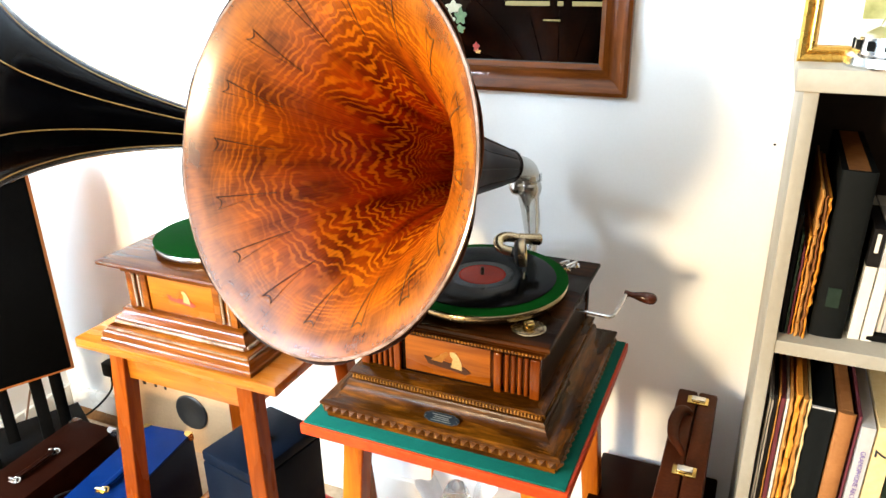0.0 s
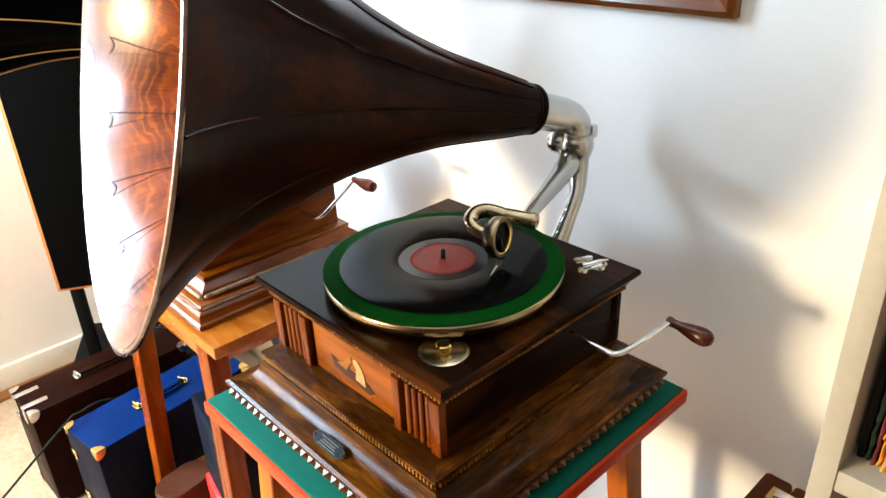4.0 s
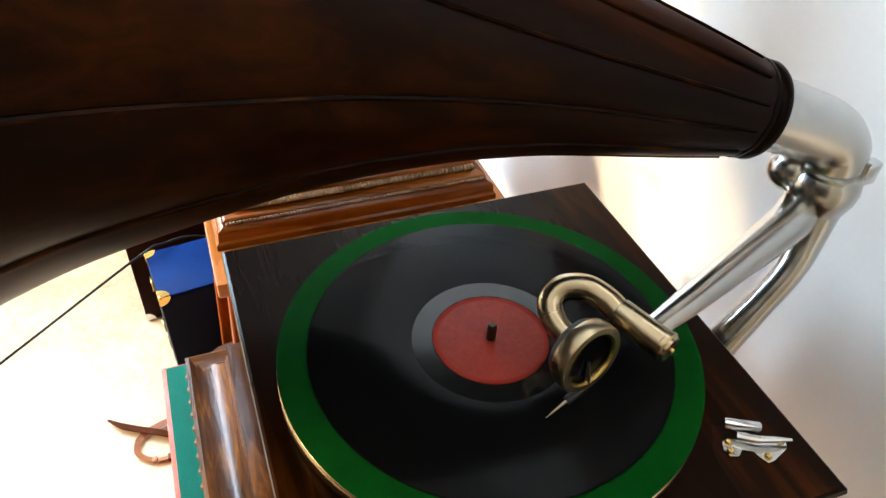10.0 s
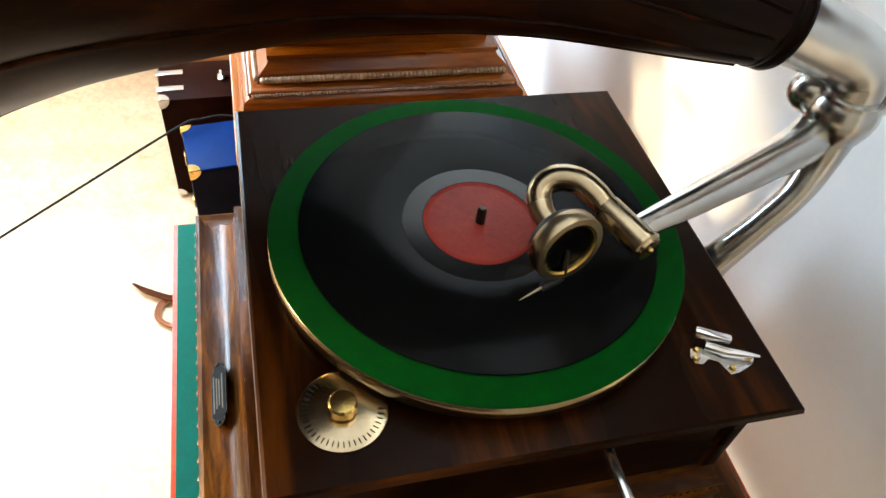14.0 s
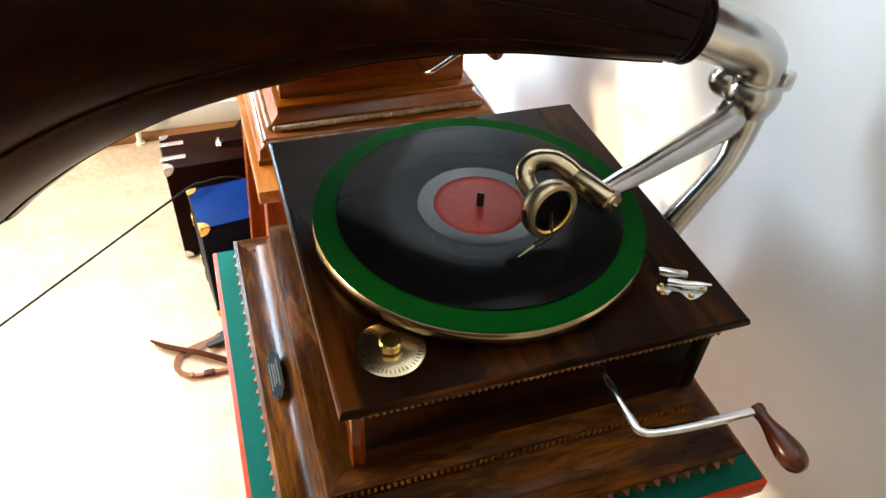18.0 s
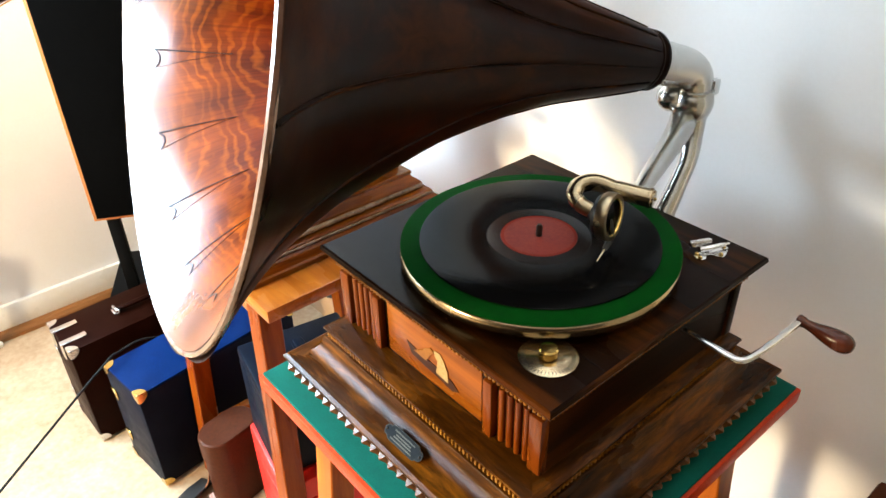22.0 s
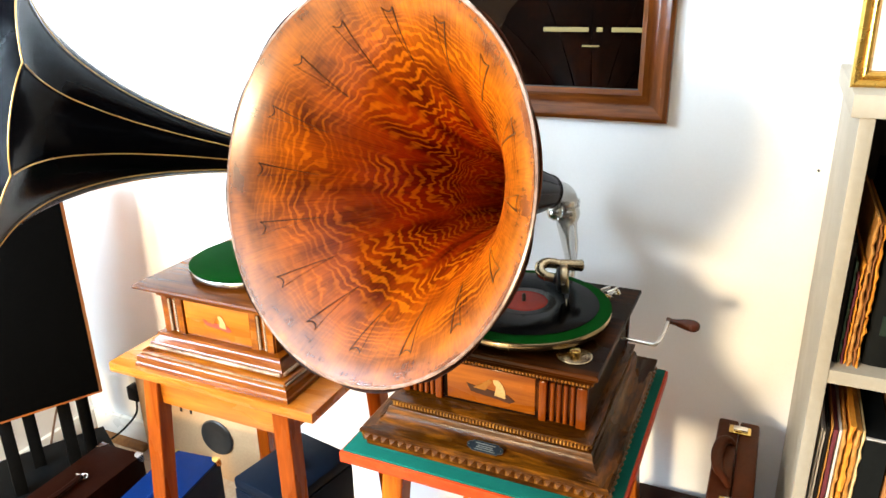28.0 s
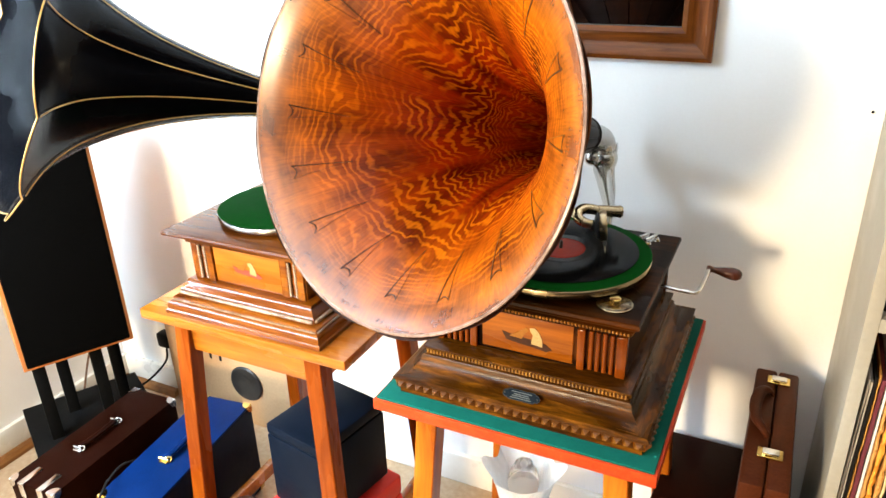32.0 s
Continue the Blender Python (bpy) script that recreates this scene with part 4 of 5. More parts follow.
    revolve(bm, [(0.029, 0.017), (0.0335, 0.017), (0.035, 0.02), (0.035, 0.025), (0.0342, 0.027), (0.0355, 0.029), (0.0355, 0.031), (0.0335, 0.033)], 48, Matrix(), False, False)
    part("ferrule", bm, "oak_dark", h)
    # the cone leans a little towards its elbow, while the mouth keeps its plane
    inv = m.inverted()
    lean = inv.to_3x3() @ Vector((0.016, 0.004, 0.009))
    lean.z = 0.0
    for child in h.children:
        for v in child.data.vertices:
            v.co += lean * max(0.0, 1.0 - v.co.z / 0.544)
    path = [inv @ Vector(p) for p in ((-0.0205, 0.189, 1.0842), (-0.0178, 0.2025, 1.08), (-0.0105, 0.2325, 1.07), (-0.002, 0.2585, 1.0605), (0.0035, 0.27, 1.0495), (0.0055, 0.2715, 1.0395), (0.006, 0.2705, 1.030))]
    part("elbow", tubed(spline(path, 6), [0.0283, 0.0273, 0.0258, 0.0246, 0.0234, 0.022, 0.0212], 32), "nickel", h, "bright nickel elbow pipe")
    return h


table_with_baize()
gram_oak()
record_disc()
crank()
tone_arm()
wooden_horn()

M["flex_brown"] = speckled("brown_flex", (0.1, 0.05, 0.03), (0.16, 0.09, 0.05), 100, 0.5, 0.05)
# ---- second gramophone on its stool ----
G2 = pose(-0.604, 0.02, 0.716)


def stool():
    s = thing("wooden_stool", "square varnished orange wood stool", "stool", G2 @ pose(0, 0, -0.718))
    part("stool_top", boxed(-0.266, 0.258, -0.2, 0.205, 0.695, 0.718, 0.003), "stool_top", s)
    for sx, sy in ((-1, -1), (1, -1), (-1, 1), (1, 1)):
        x1, y1 = 0.168 * sx, 0.165 * sy
        x0, y0 = 0.208 * sx, 0.205 * sy
        bm = bmesh.new()
        loft(bm, [[(cx + dx * 0.0195, cy + dy * 0.0195, z) for dx, dy in ((-1, -1), (1, -1), (1, 1), (-1, 1))] for cx, cy, z in ((x0, y0, FLOOR_Z), (x1, y1, 0.695))])
        bmesh.ops.bevel(bm, geom=bm.edges[:], offset=0.002, segments=1, affect="EDGES")
        part("leg", bm, "stool", s)
    for y in (-0.168, 0.168):
        part("apron", boxed(-0.15, 0.15, y - 0.008, y + 0.008, 0.63, 0.695, 0.0015), "stool_top", s)
    for x in (-0.17, 0.17):
        part("apron", boxed(x - 0.008, x + 0.008, -0.148, 0.148, 0.63, 0.695, 0.0015), "stool_top", s)
    for x in (-0.196, 0.196):
        part("stretcher", boxed(x - 0.009, x + 0.009, -0.175, 0.175, 0.10, 0.135, 0.0015), "stool_top", s)
    return s


def gram_golden():
    g = thing("gramophone", "golden oak horn gramophone with bead carved pilasters", "gramophone", G2)
    base = [(0.196, 0.19, 0.0), (0.196, 0.19, 0.008), (0.193, 0.187, 0.011), (0.192, 0.186, 0.022), (0.19, 0.184, 0.025), (0.184, 0.178, 0.028), (0.183, 0.177, 0.034), (0.18, 0.174, 0.037), (0.172, 0.166, 0.04), (0.170, 0.164, 0.05), (0.167, 0.161, 0.053), (0.158, 0.152, 0.06), (0.156, 0.15, 0.064), (0.158, 0.152, 0.067), (0.157, 0.151, 0.071), (0.15, 0.144, 0.074)]
    part("plinth", rect_loft(bmesh.new(), base), "oak_mid", g, "stepped golden oak plinth")
    part("body", rect_loft(bmesh.new(), [(0.142, 0.138, 0.072), (0.142, 0.138, 0.165)]), "oak_mid", g)
    top = [(0.144, 0.14, 0.152), (0.15, 0.146, 0.155), (0.15, 0.146, 0.1605), (0.154, 0.15, 0.162), (0.158, 0.154, 0.166), (0.165, 0.161, 0.169), (0.166, 0.162, 0.1735), (0.172, 0.168, 0.175), (0.18, 0.176, 0.177), (0.181, 0.177, 0.181), (0.179, 0.175, 0.185), (0.177, 0.173, 0.186)]
    part("lid", rect_loft(bmesh.new(), top), "oak_top", g, "polished oak top board")
    y = -0.138
    part("front_panel", boxed(-0.083, 0.083, y - 0.003, y + 0.004, 0.078, 0.152, 0.001), "panel_light", g)
    trade_picture(g, 0.0, 0.118, y - 0.0035, 0.07, "transfer_red")
    bead = finish("bead", ball(0.0038, Matrix(), 12), "pale_bead", 60)
    for s in (-1, 1):
        for x in (s * 0.094, s * 0.132):
            part("pilaster", boxed(x - 0.008, x + 0.008, y - 0.006, y + 0.004, 0.074, 0.154, 0.001), "oak_mid", g)
        for x in (s * 0.106, s * 0.121):
            for n in range(12):
                share("bead", bead, g, pose(x, y - 0.004, 0.08 + n * 0.0062))
    bm = bmesh.new()
    for n in range(60):
        u = -0.165 + n * 0.33 / 59
        for m in (pose(u, -0.1665, 0.045), pose(0.1725, u * 0.96, 0.045, 0, 0, 90)):
            bmesh.ops.create_icosphere(bm, subdivisions=2, radius=0.0048, matrix=m)
    for n in range(84):
        u = -0.18 + n * 0.36 / 83
        for m in (pose(u, -0.1785, 0.031, 0, 35, 0), pose(0.1845, u * 0.96, 0.031, 0, 35, 90)):
            bmesh.ops.create_icosphere(bm, subdivisions=1, radius=0.0028, matrix=m)
    tagged(part("bead_moulding", bm, "pale_bead", g, "bead row with its silvery sheen in the colour"), kind="stuff")
    turntable_on(g, 0.19, 0.138, "nickel", "felt_green")
    return g


def crank_two():
    c = thing("crank_handle", "bent steel winding crank with dark wooden grip", "crank", G2 @ pose(0.142, 0.06, 0.12))
    part("rod", tubed(spline([(-0.002, 0, 0), (0.04, 0, 0), (0.056, 0.004, 0.004), (0.062, 0.02, 0.016), (0.064, 0.08, 0.055)], 6), 0.004, 12), "steel", c)
    bm = bmesh.new()
    m = Matrix.Translation((0.062, 0.08, 0.055)) @ Vector((1, 0, 0)).to_track_quat("Z", "Y").to_matrix().to_4x4()
    revolve(bm, [(0.002, 0), (0.006, 0.001), (0.006, 0.012), (0.0095, 0.03), (0.0115, 0.045), (0.009, 0.057), (0.001, 0.06)], 20, m)
    part("grip", bm, "handle_wood", c)


def black_horn():
    m = axis_frame((-0.5865, 0.2019, 1.0862), (-0.8832, -0.3199, 1.2723))
    h = thing("gramophone_horn", "black enamelled petal horn with gold lined seams", "horn", m)
    prof2 = [(0.0186, 0.0), (0.0255, 0.0668), (0.0354, 0.1431), (0.0488, 0.229), (0.0677, 0.3149), (0.0946, 0.4008), (0.1305, 0.4771), (0.1717, 0.5391), (0.2142, 0.5821), (0.2523, 0.6088), (0.274, 0.6202)]
    petals, seg, turn = 10, 160, 0.4317
    prof = spline([(r, s, 0) for r, s in prof2], 5)
    rings = []
    for p in prof:
        ring = []
        for i in range(seg):
            a = 2 * math.pi * i / seg
            d = abs(((a * petals / (2 * math.pi)) % 1.0) - 0.5) * 2
            grow = max(0.0, (p.y - 0.52) / 0.1)
            r = p.x * (1 + 0.025 * (1 - d * d) * (0.4 + grow) - 0.012)
            ring.append(Vector((r * math.cos(a + turn), r * math.sin(a + turn), p.y - 0.012 * grow * d * d)))
        rings.append(ring)
    bm = bmesh.new()
    loft(bm, rings, True, False, False)
    got = bmesh.ops.solidify(bm, geom=bm.faces[:], thickness=0.0012)
    part("bell", bm, "black_gloss", h, "gloss black sheet metal bell", 40)
    for n in range(petals):
        a = 2 * math.pi * n / petals
        pts = [ring[int(round(n * seg / petals)) % seg] for ring in rings]
        pts = [Vector((q.x * (1 + 0.0016 / math.hypot(q.x, q.y)), q.y * (1 + 0.0016 / math.hypot(q.x, q.y)), q.z - 0.0018)) for q in pts[:-2]]
        part("seam", tubed(pts, 0.0012, 8), "gold_line", h, "gold lined seam")
    pts = rings[-1] + rings[-1][:1]
    part("rim", tubed(pts, 0.0013, 8), "gold_line", h)
    inv = m.inverted()
    path = [inv @ Vector(p) for p in ((-0.58, 0.196, 1.088), (-0.577, 0.23, 1.08), (-0.576, 0.255, 1.062), (-0.577, 0.262, 1.03), (-0.577, 0.255, 0.99), (-0.577, 0.225, 0.94), (-0.577, 0.185, 0.88))]
    part("elbow", tubed(spline(path, 6), [0.0195, 0.02, 0.02, 0.019, 0.016, 0.015, 0.017], 24), "nickel", h, "nickel elbow and back bracket")


stool()
gram_golden()
crank_two()
black_horn()

# ---- loudspeaker on its stand ----


def loudspeaker():
    p0, p1 = Vector((-1.395, -0.16, 0)), Vector((-1.262, 0.088, 0))
    ang = math.degrees(math.atan2(p1.y - p0.y, p1.x - p0.x))
    w = (p1 - p0).length
    m = pose(p0.x, p0.y, 0.42 + FLOOR_Z, 0, 0, ang)
    s = thing("loudspeaker", "tall teak loudspeaker with black cloth front", "speaker", m)
    H = 0.645
    part("cabinet", boxed(0, w, 0.004, 0.24, 0, H, 0.002), "speaker_wood", s)
    part("grille", boxed(0.009, w - 0.009, -0.004, 0.006, 0.009, H - 0.009, 0.004), "speaker_cloth", s, "black cloth grille")
    st = thing("speaker_stand", "black steel speaker stand with four posts", "stand", pose(p0.x, p0.y, FLOOR_Z, 0, 0, ang))
    part("top_plate", boxed(0.03, w - 0.03, 0.03, 0.2, 0.412, 0.42, 0.001), "black_paint", st)
    part("base_plate", boxed(-0.03, w + 0.02, -0.02, 0.26, 0.0, 0.165, 0.003), "black_paint", st)
    for x, y in ((0.035, 0.05), (0.1, 0.16), (w - 0.1, 0.05), (w - 0.04, 0.14)):
        part("post", boxed(x - 0.016, x + 0.016, y - 0.012, y + 0.012, 0.165, 0.412, 0.002), "black_paint", st)


loudspeaker()

# ---- cases on the floor ----


def corner_cap(parent, at, signs, mat, r=0.022):
    """A pressed metal corner hugging a box corner."""
    bm = bmesh.new()
    sx, sy, sz = signs
    for ax in range(3):
        out = []
        for k in range(9):
            a = radians(90 * k / 8)
            out.append((r * math.cos(a), r * math.sin(a)))
        flat = [(0, 0)] + out
        rings = []
        for h in (-0.0004, 0.0016):
            ring = []
            for u, v in flat:
                q = [0, 0, 0]
                q[ax], q[(ax + 1) % 3], q[(ax + 2) % 3] = -h, u, v
                ring.append(Vector((at[0] - sx * q[0], at[1] - sy * q[1], at[2] - sz * q[2])))
            rings.append(ring)
        loft(bm, rings)
    bmesh.ops.create_uvsphere(bm, u_segments=12, v_segments=8, radius=0.0055, matrix=Matrix.Translation((at[0] - sx * 0.003, at[1] - sy * 0.003, at[2] - sz * 0.003)))
    part("corner_cap", bm, mat, parent)


def carrying_case(name, label, m, w, d, h, skin, top_skin, metal, grip):
    """An upright case: w across its narrow end, d long, h high; the handle on top."""
    c = thing(name, label, "case", m)
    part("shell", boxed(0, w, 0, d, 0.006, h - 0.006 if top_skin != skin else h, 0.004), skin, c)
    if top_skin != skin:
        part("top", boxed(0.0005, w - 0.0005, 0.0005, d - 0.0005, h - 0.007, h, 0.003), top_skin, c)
    for sx in (0, 1):
        for sy in (0, 1):
            for sz in (0, 1):
                corner_cap(c, (w * sx, d * sy, 0.006 if sz == 0 else h), (1 if sx else -1, 1 if sy else -1, 1 if sz else -1), metal)
    pts = spline([(w / 2, d * 0.36, h), (w / 2 + 0.002, d * 0.37, h + 0.01), (w / 2 + 0.01, d * 0.42, h + 0.013), (w / 2 + 0.01, d * 0.58, h + 0.013), (w / 2 + 0.002, d * 0.63, h + 0.01), (w / 2, d * 0.64, h)], 5)
    part("handle", tubed(pts, [0.006, 0.008, 0.009, 0.009, 0.008, 0.006], 12, 0.7), grip, c)
    for y in (0.35, 0.65):
        bm = bmesh.new()
        box(bm, w / 2 - 0.012, w / 2 + 0.012, d * y - 0.008, d * y + 0.008, h, h + 0.004, 0.001)
        tube(bm, [(w / 2 - 0.014, d * y, h + 0.008), (w / 2 + 0.014, d * y, h + 0.008)], 0.004, 10)
        part("handle_mount", bm, metal, c)
    for y in (0.35, 0.65):
        bm = bmesh.new()
        ring = [(w / 2 + 0.013 + 0.009 * math.cos(a), d * y + 0.003 * math.sin(2 * a), h + 0.01 + 0.007 * math.sin(a)) for a in [2 * math.pi * k / 16 for k in range(17)]]
        tube(bm, ring, 0.0018, 8)
        part("handle_ring", bm, metal, c)
    if metal == "steel":
        for x in (0.3, 0.72):
            bm = bmesh.new()
            box(bm, w * x - 0.009, w * x + 0.009, -0.003, 0.055, h, h + 0.003, 0.001)
            box(bm, w * x - 0.009, w * x + 0.009, -0.005, 0.0, h - 0.04, h + 0.003, 0.001)
            part("clasp", bm, metal, c)
    for z in (0.3, 0.75):
        bm = bmesh.new()
        box(bm, w * 0.06, w * 0.2, -0.004, 0.0, h * z - 0.014, h * z + 0.014, 0.001)
        part("end_clasp", bm, metal, c)
    return c


# shell much darker than the blue top and handle
carrying_case("blue_case", "blue carrying case with darker sides and brass corners", pose(-0.983, -0.315, FLOOR_Z, 0, 0, 7), 0.152, 0.41, 0.292, "vinyl_blue_dark", "vinyl_blue", "brass", "vinyl_blue")
carrying_case("brown_case", "dark brown carrying case with nickel corners", pose(-1.222, -0.366, FLOOR_Z, 0, 0, 2), 0.148, 0.40, 0.296, "vinyl_brown", "vinyl_brown", "steel", "vinyl_brown")


def plain_case(name, label, m, w, d, h, skin, metal, groove):
    c = thing(name, label, "case", m)
    part("shell", boxed(0, w, 0, d, 0, h * groove, 0.004), skin, c)
    part("lid", boxed(0, w, 0, d, h * groove + 0.0015, h, 0.006), skin, c)
    bm = bmesh.new()
    box(bm, w * 0.35, w * 0.65, d * 0.44, d * 0.47, h, h + 0.006, 0.001)
    box(bm, w * 0.35, w * 0.65, d * 0.53, d * 0.56, h, h + 0.006, 0.001)
    box(bm, w * 0.32, w * 0.68, d * 0.455, d * 0.545, h + 0.005, h + 0.013, 0.003)
    part("handle", bm, skin, c)
    for y in ((0.5,) if metal == "brass" else ()):
        part("clasp", boxed(w, w + 0.004, d * y - 0.015, d * y + 0.015, h * groove - 0.012, h * groove + 0.012, 0.001), metal, c)
    return c


plain_case("red_box", "bright red leatherette record box", pose(-0.615, -0.150, FLOOR_Z, 0, 0, -10), 0.20, 0.235, 0.28, "red_case", "brass", 0.8)
plain_case("black_box", "black vinyl record box on the red box", pose(-0.594, -0.148, 0.2935 + FLOOR_Z, 0, 0, -10.5), 0.16, 0.205, 0.208, "vinyl_black", "steel", 0.86)


def field_case():
    c = thing("leather_field_case", "rounded brown leather field case with strap", "case", pose(-0.712, -0.165, FLOOR_Z, 0, 0, 10))
    bm = bmesh.new()
    prism(bm, rounded(0.08, 0.128, 0.039, 8), 0.002, 0.165)
    part("body", bm, "leather_tan", c)
    bm = bmesh.new()
    out = rounded(0.086, 0.134, 0.042, 8)
    loft(bm, [[(x * k, y * k, z) for x, y in out] for k, z in ((1, 0.15), (1, 0.2), (0.985, 0.206), (0.93, 0.209))])
    part("lid", bm, "leather_tan", c)
    bm = bmesh.new()
    tube(bm, spline([(-0.044, -0.03, 0.17), (-0.05, -0.035, 0.1), (-0.055, -0.05, 0.03), (-0.06, -0.08, 0.008)], 6), [0.009] * 4, 8, 0.25)
    part("strap", bm, "leather_strap", c)
    part("stud", ball(0.006, pose(-0.042, -0.03, 0.15), 10), "steel", c)
    return c


field_case()
st = thing("leather_strap", "brown leather shoulder strap with black pad on the floor", "strap", pose(-0.714, -0.34, FLOOR_Z))


def floor_strip(name, pts, w, mat, thick=0.0028):
    """A leather band along points, lying flat with a little curl."""
    pts = spline([Vector(p) - Vector((-0.7, -0.34, 0)) for p in pts], 8)
    bm, rings = bmesh.new(), []
    for i, p in enumerate(pts):
        d = (pts[min(i + 1, len(pts) - 1)] - pts[max(i - 1, 0)]).normalized()
        side = d.cross(Vector((0, 0, 1))).normalized()
        side = (side + Vector((0, 0, 0.35))).normalized()
        up = side.cross(d).normalized() * thick / 2
        ww = float(np.interp(i / (len(pts) - 1), np.linspace(0, 1, len(w)), w)) / 2
        rings.append([p - side * ww - up, p + side * ww - up, p + side * ww + up, p - side * ww + up])
    loft(bm, rings)
    return part(name, bm, mat, st)


floor_strip("strap_end", [(-0.776, -0.459, 0.012), (-0.745, -0.423, 0.013), (-0.7, -0.346, 0.016), (-0.662, -0.285, 0.012)], [0.004, 0.018, 0.018, 0.018], "leather_tan")
floor_strip("band", [(-0.745, -0.3, 0.014), (-0.737, -0.33, 0.012), (-0.727, -0.372, 0.009), (-0.708, -0.4, 0.008), (-0.673, -0.404, 0.008), (-0.646, -0.372, 0.008), (-0.644, -0.327, 0.009), (-0.645, -0.275, 0.008), (-0.675, -0.242, 0.01), (-0.716, -0.232, 0.02)], [0.012], "leather_strap")
floor_strip("pad", [(-0.721, -0.332, 0.012), (-0.738, -0.298, 0.014), (-0.752, -0.26, 0.014), (-0.765, -0.22, 0.012)], [0.016, 0.046, 0.052, 0.04], "black_rubber", 0.007)
part("buckle", boxed(0.049, 0.064, -0.007, 0.017, 0.005, 0.014, 0.002), "leather_tan", st)
part("keeper", boxed(0.048, 0.06, -0.037, -0.027, 0.005, 0.014, 0.002), "leather_strap", st)

# ---- cable across the floor ----
cb = thing("cable", "thin black cable running between the cases down to the floor", "cable", pose(-1.024, -0.5, FLOOR_Z))
o = Vector((-1.0, -0.5, 0))
part("cord", tubed(spline([Vector(p) - o for p in ((-1.02, 0.05, 0.05), (-1.012, -0.08, 0.2), (-0.992, -0.2, 0.285), (-0.96, -0.275, 0.307), (-0.932, -0.325, 0.307), (-0.841, -0.584, 0.2), (-0.75, -0.849, 0.09), (-0.66, -1.11, 0.006), (-0.55, -1.4, 0.004))], 8), 0.0028, 8), "plug", cb)
nl = thing("wall_nail", "small dark nail head in the white wall", "nail", pose(0.461, WALL_Y, 1.125))
bm = bmesh.new()
revolve(bm, [(0.001, -0.001), (0.0012, 0.006), (0.0022, 0.0065), (0.0024, 0.0078), (0.001, 0.0085)], 14, pose(0, 0, 0, 90, 0, 0))
part("nail_head", bm, "black_paint", nl)

# ---- plug and socket on the wall, hardboard panel, pipe ----
pz = thing("plug_socket", "white wall socket with a black plug", "socket", pose(-1.448, WALL_Y, 0.205))
part("face_plate", boxed(-0.05, 0.06, -0.008, 0, -0.045, 0.045, 0.002), "white_plastic", pz)
part("plug", boxed(-0.024, 0.024, -0.045, -0.008, -0.026, 0.026, 0.006), "plug", pz)
part("cord", tubed(spline([(0.0, -0.03, -0.026), (0.0, -0.05, -0.08), (-0.05, -0.12, -0.14), (-0.12, -0.2, -0.15)], 6), 0.0035, 8), "plug", pz)
hb = thing("hardboard_panel", "tan hardboard box front with a round black port", "panel", pose(-1.2, WALL_Y - 0.045, FLOOR_Z))
part("board", boxed(-0.22, 0.3, 0, 0.02, 0.0, 0.34, 0.002), "plywood", hb)
bm = bmesh.new()
revolve(bm, [(0.06, 0), (0.062, 0.004), (0.058, 0.008), (0.03, 0.009), (0.022, 0.006), (0.004, 0.006)], 40, pose(0.1, 0, 0.16, 90, 0, 0))
part("port", bm, "black_rubber", hb)
for x, w in ((-0.09, 0.03), (-0.04, 0.02), (0.0, 0.02)):
    part("print_bar", boxed(x, x + w * 0.4, -0.002, 0.0, 0.22, 0.26), "plug", hb, smooth=0)
rad = thing("radiator", "white panel radiator with valve and pipe under the window", "radiator", pose(LEFT_X, -0.52, FLOOR_Z))
L = 1.4
bm = bmesh.new()
loft(bm, [[(0.035, -y, z) for y, z in ((0, 0.176), (0, 0.76), (L, 0.76), (L, 0.176))], [(0.06, -y, z) for y, z in ((0, 0.176), (0, 0.76), (L, 0.76), (L, 0.176))]])
part("panel", bm, "skirting", rad, smooth=0)
for k in range(20):
    y0 = -0.03 - k * 0.069
    part("rib", boxed(0.058, 0.068, y0 - 0.045, y0, 0.2, 0.735, 0.004), "skirting", rad)
part("pipe", tubed(spline([(0.05, 0.055, 0.0), (0.05, 0.055, 0.12), (0.05, 0.05, 0.2), (0.05, 0.045, 0.235)], 5), 0.0085, 14), "skirting", rad)
part("floor_collar", tubed([(0.05, 0.055, 0), (0.05, 0.055, 0.008)], 0.014, 18), "skirting", rad)
part("valve", tubed([(0.05, 0.045, 0.21), (0.05, 0.045, 0.235), (0.05, 0.045, 0.265)], [0.012, 0.016, 0.013], 16), "brass", rad)
part("valve_tail", tubed([(0.05, 0.045, 0.215), (0.05, -0.005, 0.215)], 0.011, 14), "brass", rad)
part("valve_cap", tubed([(0.05, 0.045, 0.262), (0.05, 0.045, 0.29)], [0.014, 0.012], 16), "brass", rad)

# ---- picture over the gramophones ----


